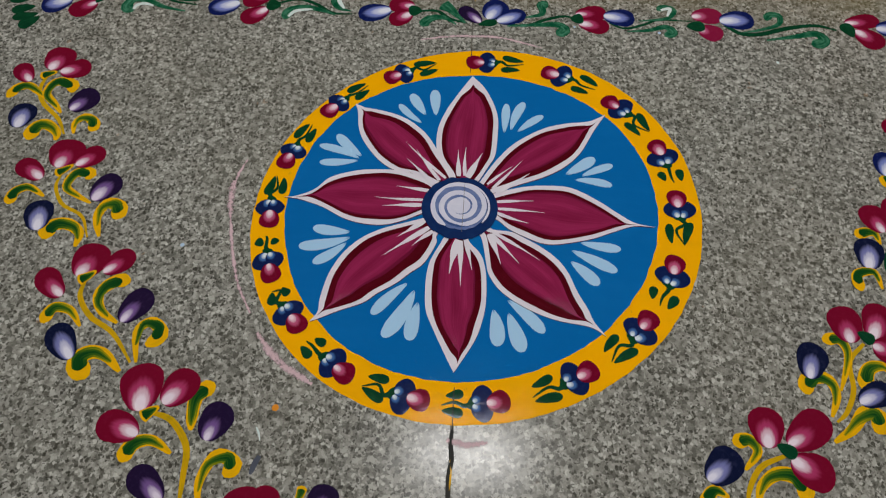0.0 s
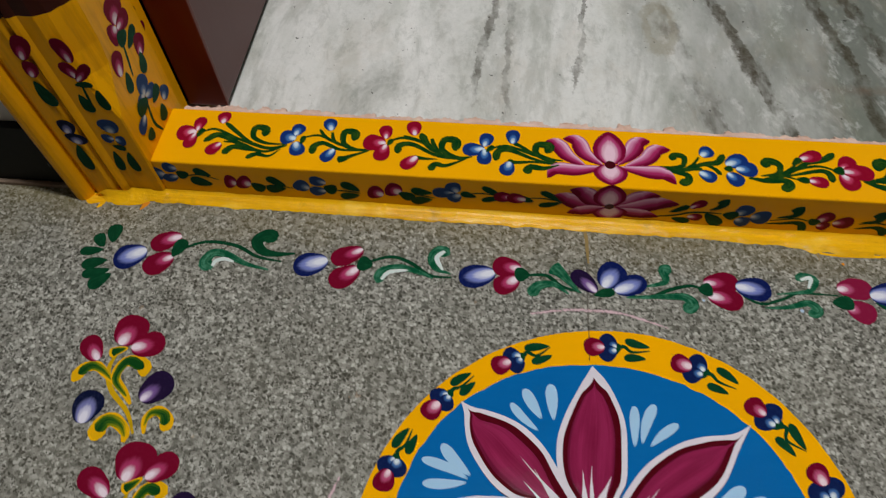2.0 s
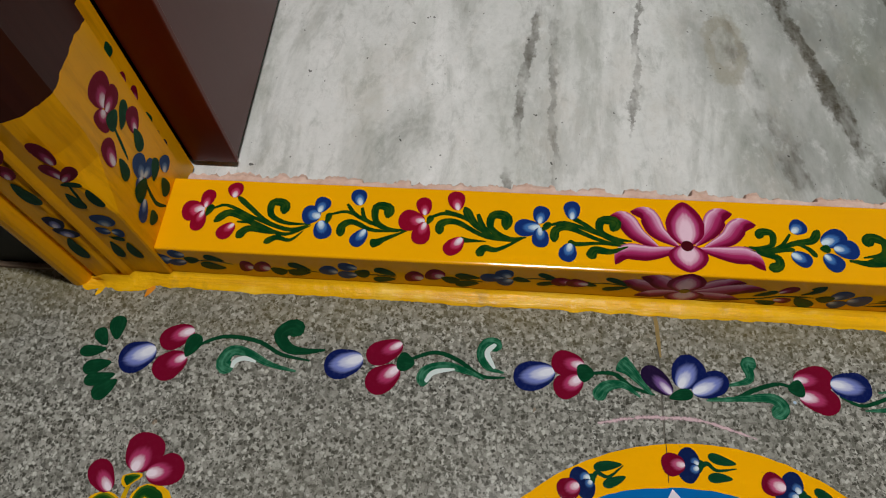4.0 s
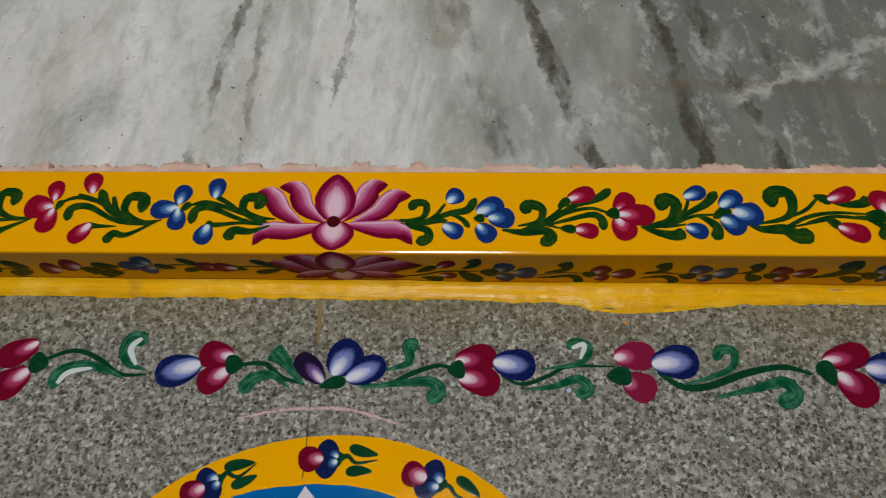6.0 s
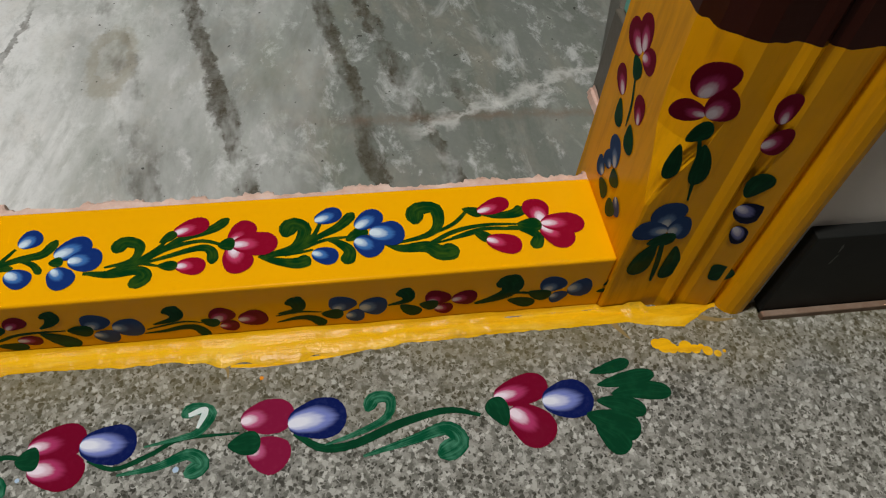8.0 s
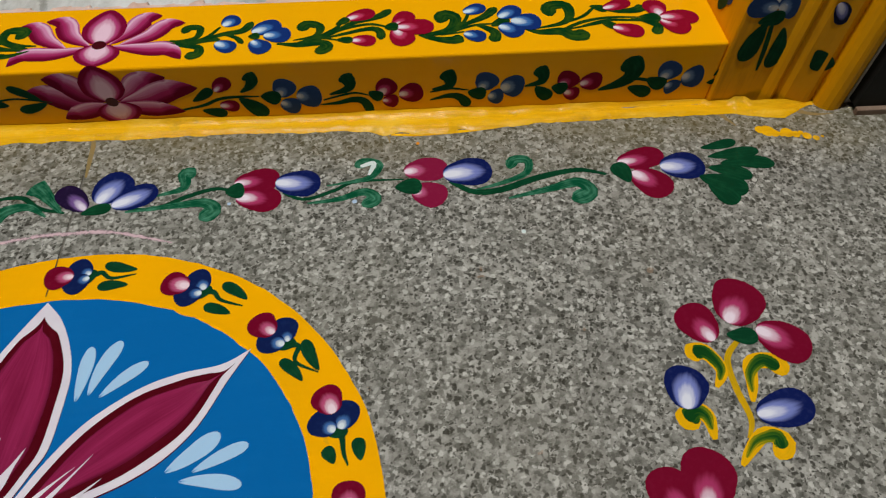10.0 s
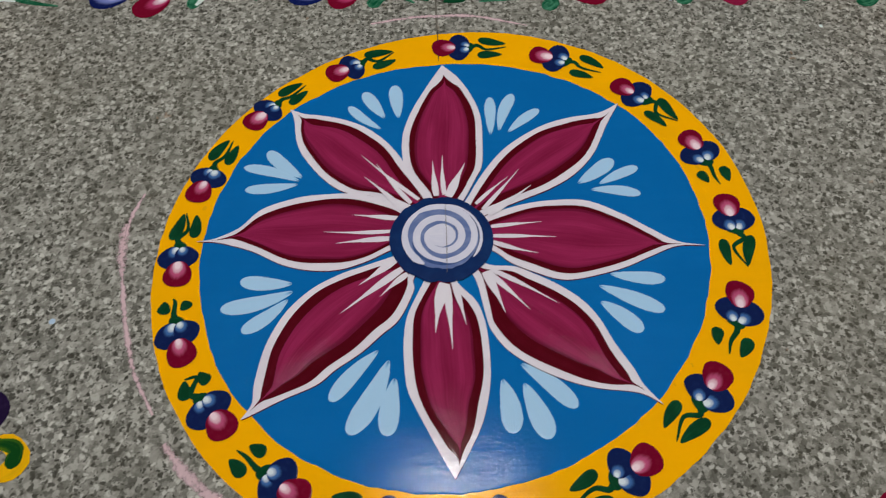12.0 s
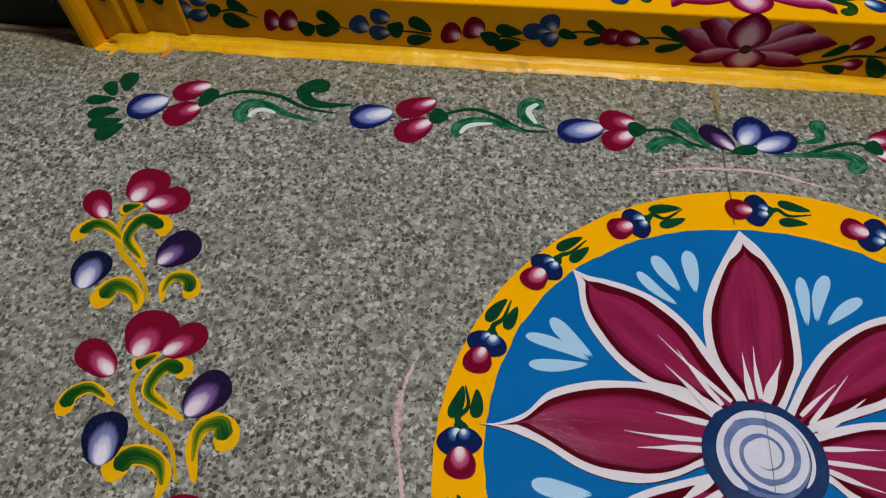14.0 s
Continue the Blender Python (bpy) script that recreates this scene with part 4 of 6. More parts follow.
# hub with its spiral
LAYER[medallion.name] = 1.5
s = 0.5 - 0.5 * np.cos(np.linspace(0, math.pi, 61))
round_half = np.sqrt(np.clip(1 - (2 * s - 1) ** 2, 0, 1))
hub_disc = sheet(medallion, "hubnavy", "hub", np.array([HX - 37.5, HY]) + np.array([75, 0]) * s[:, None], 35.4 * round_half, thick=0.05, cols=9)
HOLD[medallion.name] = hub_disc
LAYER[medallion.name] = 1.62
sheet(medallion, "swirl", "spiral", np.array([HX - 26, HY + 1]) + np.array([53, 0]) * s[:, None], 26.0 * round_half, thick=0.05, cols=9)


def curl(pal, a0, a1, r0, r1, w0, w1, layer):
    """One turn of the spiral, from one radius and width to another."""
    f = np.linspace(0, 1, 72)
    a, r = np.radians(a0 + (a1 - a0) * f), r0 + (r1 - r0) * f
    spine = np.stack([HX + 0.5 + r * np.cos(a), HY + 1.5 + 0.97 * r * np.sin(a)], 1)
    ends = np.clip(np.minimum(f, 1 - f) * 7 + 0.12, 0, 1) ** 0.7
    LAYER[medallion.name] = layer
    return sheet(medallion, pal, "spiral", spine, 0.5 * (w0 + (w1 - w0) * f) * ends, thick=0.05, cols=7)


curl("swirldeep", 190, 350, 22.0, 23.5, 2.0, 4.5, 1.70)
curl("swirldeep", 150, 420, 11.5, 13.5, 1.2, 3.4, 1.70)
curl("hubwhite", 100, 640, 8.5, 20.5, 5.0, 5.6, 1.73)
curl("hubwhite", 620, 860, 20.5, 27.8, 5.2, 4.6, 1.76)
curl("hubwhite", 480, 600, 27.2, 26.5, 3.0, 6.0, 1.75)
curl("hubwhite", 320, 440, 28.2, 28.6, 2.6, 1.4, 1.75)
LAYER[medallion.name] = 1.80
sheet(medallion, "hubwhite", "spiral", np.array([HX - 9.5, HY + 2.5]) + np.array([20, 0]) * s[:, None], 9.6 * round_half, thick=0.05, cols=9)

# berries and leaves round the ring
HOLD[medallion.name] = ring
BERRIES = [(91.5, 193), (66.8, 201.6), (45.3, 207), (25, 212), (7.4, 207), (-13.8, 199), (-32.8, 194), (-55.4, 189.4), (-80.2, 189.3), (-100.5, 195.6), (-120.7, 198), (-139.3, 203.4), (-155.9, 199.6), (-173, 201), (166.7, 200.4), (144.1, 195), (119.9, 193.6)]
for k, (deg, r) in enumerate(BERRIES):
    a = radians(deg)
    arc = radians((deg - BERRIES[(k + 1) % len(BERRIES)][0]) % 360) * r

    def place(along, off):
        b = a - 0.92 * along / r
        inner, outer = round_radius(DISC_WAVES, b), round_radius(RING_WAVES, b)
        q = 0.5 * (inner + outer) + off * (outer - inner) / 41
        return np.array([10, -7]) + q * np.array([math.cos(b), math.sin(b)])

    LAYER[medallion.name] = 0.4
    sway = 2.0 * math.sin(k * 2.7)
    end = min(arc - 13, 60)
    stroke(medallion, "dleaf", 4.6, "f", place(28, 0.5 * sway), place(34, 3 - sway), place(43, -2 + sway), place(end, 3 - sway))
    petal(medallion, "dleaf", *place(end - 1, 7 + sway), *place(34 + sway, 10.5), 9.5)
    petal(medallion, "dleaf", *place(end - 2 - sway, -7), *place(35, -10.5), 9)
    petal(medallion, "dleaf", *place(27, -6.5), *place(27, 6), 9)
    petal(medallion, "ringblue", *place(26.0, 1.5), *place(9.0, 12.5), 18)
    petal(medallion, "ringblue", *place(26.0, -1.5), *place(9.0, -12.5), 18)
    petal(medallion, "ringred", *place(13.5, 0.5 * sway), *place(-8.5, 0), 20.5)

# crack of the joint that shows through the paint
del HOLD[medallion.name]
LAYER[medallion.name] = 1.9
stroke(medallion, "grout", 0.5, "t", (1.5, -34), (2.2, -8), (2.4, 24))
LAYER[medallion.name] = 0.6
stroke(medallion, "dirt", 0.9, "t", (2.2, 170), (2.6, 190), (2.4, 208))
stroke(medallion, "dirt", 1.0, "t", (2.2, -186), (2.0, -200), (2.4, -226))

# ---------------------------------------------------------------- paint marks on the floor
g = motif("chalk_mark", "faint pink chalk arc on granite beside the medallion", "chalk mark", "z0", 0, 225)
stroke(g, "chalk", 5.0, "t", (-56, 217), (-20, 224), (14, 226), (40, 224), (82, 212))
g = motif("chalk_mark", "faint pink chalk arc on granite beside the medallion", "chalk mark", "z0", -222, -36)
stroke(g, "chalk", 9.0, "t", (-229, 14), (-229, -6), (-224, -30))
stroke(g, "chalk", 5.0, "t", (-224, -30), (-217, -58), (-204, -97), (-186, -128))
stroke(g, "chalk", 4.0, "t", (-221, 40), (-227, 20), (-228, 0))
g = motif("chalk_mark", "broad pink chalk smudge on granite beside the medallion", "chalk mark", "z0", -150, -175)
stroke(g, "chalk", 9.0, "t", (-176, -146), (-162, -162), (-142, -178), (-120, -190))
g = motif("chalk_mark", "faint pink chalk smudge on granite below the medallion", "chalk mark", "z0", 12, -232)
stroke(g, "chalk", 8.0, "t", (-2, -231), (14, -233), (32, -231))
g = motif("paint_smear", "ochre paint smear running along the slab joint", "paint smear", "z0", 2, 320)
stroke(g, "smear", 4, "t", (-1, 330), (2, 318), (3, 300), (4, 282))
g = motif("joint_gap", "dark dirt-filled gap in the slab joint", "joint gap", "z0", 2, -250)
stroke(g, "dirt", 4.0, "t", (2, -222), (1.5, -234), (3, -246), (1.0, -262), (2.0, -300), (2, -400))
g = motif("paint_drip", "yellow paint spilled in the slab joint", "paint drip", "z0", 2, -262)
stroke(g, "yellow", 2.4, "t", (2, -245), (2.5, -258), (1.8, -272))
g = motif("paint_drip", "thick yellow paint drips at the jamb foot", "paint drip", "z0", -535, 328)
stroke(g, "yellow", 9, "c", (-562, 326), (-545, 329), (-520, 331), (-505, 330))
g = motif("paint_smear", "thin white scratch of paint on granite", "paint smear", "z0", -158, -234)
stroke(g, "white", 1.6, "t", (-161, -229), (-158, -234), (-156, -240))
g = motif("paint_smear", "faint navy smear of paint on granite", "paint smear", "z0", -156, -259)
stroke(g, "navysmear", 5, "t", (-154, -252), (-157, -259), (-159, -267))
for u, v, w, pal in ((-264, -62, 4.2, "speck"), (-148, -212, 6, "orange"), (345, 205, 3.6, "white"), (120, 247, 3, "speck"), (217, 243, 4, "speck"), (270, 303, 3, "orange")):
    g = motif("paint_speck", "small dried drop of paint on granite floor", "paint speck", "z0", u, v)
    dot(g, pal, u, v, w)

# ---------------------------------------------------------------- front of the sill


def sprig(u, v, pal, count, way, k=1.2):
    """Two or three dark petals with a calyx and two leaves on the sill's front."""
    g = motif("painted_sprig", ("red" if pal == "red" else "blue") + " petals with green leaves painted on sill front", "painted flower", "yf", u, v)
    stroke(g, "dleaf", 2.0, "t", (u + way * k * 10, v - k * 1), (u + way * k * 28, v + k * 1.5), (u + way * k * 52, v - k * 3))
    petal(g, "dleaf", u + way * k * 44, v - k * 2, u + way * k * 26, v + k * 11, 8 * k)
    petal(g, "dleaf", u + way * k * 46, v - k * 3, u + way * k * 26, v - k * 9, 8 * k)
    petal(g, "dleaf", u + way * k * 21, v - k * 4, u + way * k * 7, v + k * 1, 9 * k)
    if count == 2:
        petal(g, pal, u + way * k * 3, v, u - way * k * 15, v + k * 1, 15 * k)
        petal(g, pal, u + way * k * 14, v - k * 2, u - way * k * 3, v + k * 1.5, 15 * k)
    else:
        petal(g, pal, u + way * k * 2, v, u - way * k * 19, v - k * 1, 15 * k)
        petal(g, pal, u + way * k * 4, v + k * 1, u - way * k * 3, v + k * 14, 15 * k)
        petal(g, pal, u + way * k * 6, v - k * 2, u - way * k * 4, v - k * 11, 14 * k)
    return g


for u, v, pal, count in ((-145, 34, "slate", 3), (-83, 32, "red", 2)):
    sprig(u, v, pal, count, 1)

g = motif("painted_lotus", "dull pink lotus painted at middle of sill front", "painted lotus", "yf", 23, 26)
stroke(g, "lotusl", 17, "l", (-42, 38), (-22, 36), (-4, 28), (16, 27))
stroke(g, "lotusl", 17, "l", (-22, 52), (-6, 47), (4, 36), (18, 28))
stroke(g, "lotusr", 17, "l", (72, 50), (54, 46), (42, 36), (28, 28))
stroke(g, "lotusr", 17, "l", (94, 38), (70, 37), (50, 29), (30, 27))
stroke(g, "lotusl", 12, "l", (-20, 11), (-6, 17), (8, 21), (20, 25))
stroke(g, "lotusr", 12, "l", (78, 14), (58, 18), (42, 20), (27, 25))
egg(g, "lotus", 22, 27, 19, 64, 34)
egg(g, "lotus", 24, 27, 27, 3, 36)
dot(g, "maroon", 23, 27, 10)

# ---------------------------------------------------------------- flowers and leaves, spray by spray
g = motif("painted_flower", "red three-petalled flower with two buds painted on yellow sill", "painted flower", "zh", -430.6, 380.7)
stroke(g, "leaf", 4, "t", (-430.6, 380.7), (-416.4, 385), (-385.9, 371.8), (-351.1, 360.9), (-332.3, 368.9))
stroke(g, "leaf", 10.2, "c", (-426.2, 366), (-411.6, 377.1), (-384.4, 365.7), (-355.5, 356.5), (-331.9, 367.1))
stroke(g, "leaf", 6.8, "c", (-409.2, 396.1), (-394.2, 384), (-374.4, 369.2), (-351.5, 362.7), (-333.8, 368.2))
stroke(g, "leaf", 10.1, "c", (-400.6, 350), (-391.3, 360.6), (-372, 358.3), (-350.2, 356.7))
stroke(g, "leaf", 7.8, "c", (-373.5, 346.2), (-362.7, 352.6), (-349, 350.7), (-337.8, 361.4))
stroke(g, "leaf", 12, "c", (-360.2, 378.4), (-360.9, 389.6), (-372.6, 390.4), (-371.8, 376.7), (-355.4, 368.7), (-332.3, 368.9))
stroke(g, "leaf", 3.4, "t", (-403.8, 367.5), (-387.4, 366.8), (-371.2, 359.5))
petal(g, "red", -412, 394.1, -414.6, 411.4, 17.6)
petal(g, "red", -405.9, 364.9, -418.3, 348.1, 17.1)
petal(g, "red", -437.9, 379.2, -460.9, 375.2, 25.7)
petal(g, "red", -437.8, 381.1, -435.7, 402.2, 15.9)
petal(g, "red", -438.5, 377.3, -442, 354.4, 16.5)
petal(g, "leaf", -435.4, 371.8, -430.7, 385.1, 8.7)
g = motif("painted_flower", "blue three-petalled flower with two buds painted on yellow sill", "painted flower", "zh", -314.5, 380.7)
stroke(g, "leaf", 4, "t", (-314.5, 380.7), (-299, 384.4), (-278.7, 375.8), (-255.9, 366.3), (-240.1, 368.1))
stroke(g, "leaf", 10.3, "c", (-302.3, 357.3), (-301.7, 368.8), (-291.7, 373.5), (-271.7, 365.7), (-240, 366.9))
stroke(g, "leaf", 12, "c", (-259.9, 379.6), (-259.3, 390.9), (-271.4, 391.7), (-270, 375.5), (-256, 367.5), (-239.1, 368.2))
stroke(g, "leaf", 11.2, "c", (-273.2, 351.2), (-266.1, 353.3), (-259.8, 357.1), (-240, 366.9))
stroke(g, "leaf", 4.6, "t", (-299.9, 393.1), (-290.4, 381.6), (-272.7, 371.8))
stroke(g, "leaf", 4.6, "t", (-285.2, 389.9), (-281.8, 378.8), (-274.3, 371.7))
petal(g, "blue", -286.7, 392.4, -290.8, 410.7, 17.2)
petal(g, "blue", -279.3, 366, -290.7, 348.2, 16.6)
petal(g, "blue", -324.2, 377.2, -342.9, 379, 23)
petal(g, "blue", -325.7, 382.1, -320.7, 399.3, 17.7)
petal(g, "blue", -323.4, 372.9, -317, 353.1, 19.7)
petal(g, "leaf", -317.5, 370.1, -315.4, 382.5, 7.4)
g = motif("painted_flower", "red three-petalled flower with two buds painted on yellow sill", "painted flower", "zh", -218.5, 383)
stroke(g, "leaf", 4.6, "t", (-218.5, 383), (-205, 387.9), (-183.1, 382.5), (-160.5, 365.1), (-136.7, 363))
stroke(g, "leaf", 10.3, "c", (-209, 365.1), (-208.1, 376.6), (-193.4, 379), (-165.7, 364.9), (-136.6, 361.2))
stroke(g, "leaf", 10.2, "c", (-187, 396), (-177.5, 379.6), (-166.1, 369.7), (-149.8, 363.1))
stroke(g, "leaf", 7.8, "c", (-190.6, 361), (-182.1, 360.1), (-165.3, 360.1))
stroke(g, "leaf", 13, "c", (-147.3, 373.4), (-147.2, 387.5), (-159.5, 388.3), (-161.1, 374.1), (-144.6, 364.5), (-128, 366.3))
stroke(g, "leaf", 5.7, "t", (-174, 389), (-169.3, 376.9), (-160.5, 366.3))
stroke(g, "leaf", 10, "c", (-172.4, 344.5), (-166.3, 353), (-154.3, 352.2), (-130.5, 365.6))
stroke(g, "leaf", 3.4, "t", (-205.4, 391), (-186, 385.5))
petal(g, "red", -193.1, 392.1, -196.2, 413.5, 18.8)
petal(g, "red", -187.6, 362.3, -203.7, 345.6, 18)
petal(g, "red", -223.8, 378.5, -249.7, 379.4, 25.7)
petal(g, "red", -224.5, 384.7, -228.5, 404.6, 17.1)
petal(g, "red", -223.1, 376.7, -227.6, 352.4, 19.6)
petal(g, "leaf", -221.3, 374.9, -217.1, 384.9, 7.4)
g = motif("painted_flower", "blue three-petalled flower with two buds painted on yellow sill", "painted flower", "zh", -106, 381.1)
stroke(g, "leaf", 4.5, "t", (-106, 381.1), (-90.2, 384.1), (-61.1, 373.7), (-32.5, 362.8))
stroke(g, "leaf", 10.2, "c", (-102.7, 363.1), (-100.5, 376.4), (-87.4, 378.7), (-61.1, 367.7), (-32.6, 361.6))
stroke(g, "leaf", 6.1, "c", (-86.1, 390.4), (-74.3, 383.5), (-50.7, 368.1), (-32.5, 364))
stroke(g, "leaf", 12.9, "c", (-49.6, 377.7), (-45.3, 387.6), (-58.5, 388.4), (-59.5, 376.1), (-45.4, 369.5), (-31.4, 368.2))
stroke(g, "leaf", 6.7, "c", (-89.7, 364.8), (-81.8, 362.1), (-61.1, 364.1), (-40.3, 361.9))
stroke(g, "leaf", 12.1, "c", (-70.2, 347.9), (-65.2, 356.8), (-50.7, 356.2), (-35.1, 362.1))
petal(g, "blue", -86, 388, -87, 408.6, 17.6)
petal(g, "blue", -87.6, 362.5, -93.8, 343.5, 18.3)
petal(g, "blue", -115.4, 378.3, -140.2, 377.4, 20.7)
petal(g, "blue", -116, 381.9, -111.5, 401.3, 17.8)
petal(g, "blue", -115.9, 377.7, -116, 356.1, 17.8)
petal(g, "leaf", -113.6, 374.1, -105.5, 383.6, 7.9)
g = motif("painted_lotus", "pink and white lotus painted at middle of yellow sill", "painted lotus", "zh", -51.1, 393.6)
stroke(g, "lotusl", 15.1, "l", (-51.1, 393.6), (-37.4, 391.6), (-26.6, 376.2), (-6.7, 362.6))
stroke(g, "lotusl", 15.2, "l", (-31.4, 399.9), (-16.1, 397.4), (-7.7, 379.9), (11.4, 364.5))
stroke(g, "lotusr", 16.3, "l", (62.3, 402.8), (48.9, 399.2), (41.1, 384.8), (25.9, 366.2))
stroke(g, "lotusr", 15, "l", (82.8, 391.8), (67.5, 390), (56, 376.3), (32, 364.1))
stroke(g, "lotusl", 13.7, "l", (-47.6, 343.5), (-37.8, 356.7), (-14.6, 357), (15.5, 363.5))
stroke(g, "lotusr", 14.7, "l", (85, 345.2), (73.5, 358.1), (54.8, 359.7), (25.8, 363.9))
egg(g, "lotus", 18.2, 365.9, 17.9, 413, 34.7)
egg(g, "lotus", 18.3, 367.7, 18.4, 339.2, 34.9)
dot(g, "maroon", 18.2, 365.9, 11.2)
g = motif("painted_flower", "blue three-petalled flower with two buds painted on yellow sill", "painted flower", "zh", 82.6, 377.7)
stroke(g, "leaf", 10.2, "c", (82.6, 377.7), (86.4, 384.7), (95.8, 383.5), (94, 371.4), (81.3, 367.8), (73.4, 369))
stroke(g, "leaf", 9.4, "c", (137.9, 390.1), (130.8, 378.5), (115.6, 374.9), (90.1, 365.6), (69.1, 368.6))
stroke(g, "leaf", 6.1, "c", (132.3, 361.5), (125.9, 369.6), (115.6, 373.9), (102.6, 372.2))
stroke(g, "leaf", 3.7, "t", (112, 384.1), (102.7, 371.7), (90.1, 365.6))
stroke(g, "leaf", 11.9, "c", (88.1, 347.3), (97.6, 350.8), (97.1, 358.6), (86.1, 361.3), (75.1, 363.6))
stroke(g, "leaf", 5.5, "c", (113.8, 367.9), (105.1, 367.2), (90.2, 363.6), (72.8, 365.1))
petal(g, "blue", 114.1, 385.5, 126.5, 397.1, 18.1)
petal(g, "blue", 110.1, 363.6, 127, 353.9, 17.4)
petal(g, "blue", 138.4, 375.3, 161.9, 386.9, 21.2)
petal(g, "blue", 148.1, 371, 171.3, 370.9, 22)
petal(g, "blue", 139.1, 364.3, 152.9, 349.4, 19.6)
petal(g, "leaf", 135.9, 370.3, 145.5, 371.1, 9.5)
g = motif("painted_flower", "red three-petalled flower with two buds painted on yellow sill", "painted flower", "zh", 177.9, 375.3)
stroke(g, "leaf", 13.3, "c", (177.9, 375.3), (182.8, 384.3), (193.9, 379.9), (190.2, 367.9), (172.7, 363.4))
stroke(g, "leaf", 4.7, "t", (159.7, 359.4), (181.4, 359.8), (203.5, 374.1), (212.7, 385.1))
stroke(g, "leaf", 9.6, "c", (253.1, 400.2), (242.1, 391), (221.6, 383.8), (203.4, 371.6), (172.7, 359))
stroke(g, "leaf", 3.8, "t", (253.1, 374.8), (234.8, 380.9), (212.4, 375.4), (194.5, 364.3), (172.7, 359))
stroke(g, "leaf", 9.5, "c", (243.8, 360.1), (243.1, 370.5), (234.5, 374.8), (212.2, 368.8), (194.5, 363.3))
stroke(g, "leaf", 2.8, "t", (208.4, 361.5), (194.5, 364.3), (177, 358.9))
stroke(g, "leaf", 12.9, "c", (190.8, 346.4), (200.4, 352.9), (195.3, 358.9), (177, 356.5), (159.7, 359.4))
petal(g, "red", 215.5, 388.6, 240.2, 397.9, 17.3)
petal(g, "red", 219.7, 360.2, 240.1, 357.2, 16.7)
petal(g, "leaf", 206.8, 381.6, 217.4, 390.6, 9.2)
petal(g, "leaf", 207.5, 361.5, 221.5, 360.2, 9.4)
petal(g, "red", 255.5, 376.3, 270.4, 395.5, 19.3)
petal(g, "red", 256.6, 374.2, 266.3, 351.1, 23)
petal(g, "red", 256.7, 375.2, 289.1, 373.9, 23.3)
petal(g, "leaf", 246.9, 375, 259, 376.2, 13.1)
g = motif("painted_flower", "blue three-petalled flower with two buds painted on yellow sill", "painted flower", "zh", 292.8, 379.4)
stroke(g, "leaf", 16, "c", (292.8, 379.4), (297.6, 390.7), (306.9, 385.2), (300.7, 370), (284.6, 364.5), (275.7, 363.7))
stroke(g, "leaf", 3.8, "t", (318.5, 391.2), (312.9, 378.9), (300.3, 366.5))
stroke(g, "leaf", 10.5, "c", (342.6, 398), (331.9, 386.1), (314.8, 376.3), (293.2, 362.2))
stroke(g, "leaf", 3.3, "t", (337.2, 375.7), (319, 373.6), (295.5, 362.7))
stroke(g, "leaf", 12.3, "c", (335, 351.8), (338, 363), (329.8, 371.3), (323.4, 373.5))
stroke(g, "leaf", 13, "c", (310.9, 358.8), (301.3, 355.6), (286.3, 358.9), (274.8, 363.7))
stroke(g, "leaf", 2.8, "t", (312.7, 366.2), (297.8, 364.1), (277.9, 363.6))
petal(g, "leaf", 335.8, 372.2, 352.3, 381, 12.2)
petal(g, "blue", 314.1, 392.3, 333.9, 400.8, 16.4)
petal(g, "blue", 311.9, 363.7, 330.5, 357.3, 16.7)
petal(g, "blue", 343.2, 383.3, 363.5, 396.4, 18.8)
petal(g, "blue", 342, 372, 361, 359.5, 21.7)
petal(g, "blue", 352.9, 378.9, 379.2, 376.7, 24.9)
g = motif("painted_flower", "red three-petalled flower with two buds and curling leaves on yellow sill", "painted flower", "zh", 387.1, 383.2)
stroke(g, "leaf", 16.4, "c", (387.1, 383.2), (388.8, 396.8), (402.7, 397.5), (403.9, 382.7), (395.1, 372.7), (372.5, 367.2))
stroke(g, "leaf", 17.8, "c", (415.8, 358), (402.9, 355.9), (393, 362.1), (375.2, 362.1), (363.5, 366.9))
stroke(g, "leaf", 4.3, "t", (366.8, 364.8), (388.5, 361.7), (413.3, 373.7), (437, 378.3), (466.3, 377))
stroke(g, "leaf", 3.8, "t", (465.1, 372.4), (436.2, 374.7), (412.3, 368.7))
stroke(g, "leaf", 3.8, "t", (426.5, 392.7), (415, 381.4), (397.3, 372.6))
stroke(g, "leaf", 12.1, "c", (470.3, 392.6), (462.1, 387.5), (448, 386.3), (437, 388.2))
stroke(g, "leaf", 2.8, "t", (428.5, 370.8), (416.7, 368.5), (397.9, 364))
stroke(g, "leaf", 11.4, "c", (470.5, 353.6), (475.2, 364.5), (465.1, 372.4), (454.5, 375.2))
petal(g, "leaf", 423.3, 394.9, 438.4, 388.1, 10.6)
petal(g, "leaf", 427.8, 373.9, 440.7, 363.4, 10.3)
petal(g, "red", 434.4, 390.9, 460, 401.4, 16.3)
petal(g, "red", 437.1, 365, 462.7, 356.3, 20.1)
petal(g, "red", 481.6, 378.2, 478.5, 401, 22.9)
petal(g, "red", 479.5, 373.6, 500.4, 354.8, 23.2)
petal(g, "red", 480.2, 376.1, 514, 373.2, 22)
petal(g, "leaf", 462.2, 377.1, 481, 375.6, 14.6)
g = motif("painted_leaves", "cluster of dark green painted leaves on grey granite floor", "painted leaves", "z0", -515.5, 266.7)
petal(g, "dleaf", -515.5, 266.7, -520, 291.3, 17.9)
petal(g, "dleaf", -523.6, 260.6, -535.9, 277.6, 13.9)
petal(g, "dleaf", -522.5, 257.2, -548.1, 253.9, 12.9)
petal(g, "dleaf", -513.7, 244, -539.4, 235.1, 15.7)
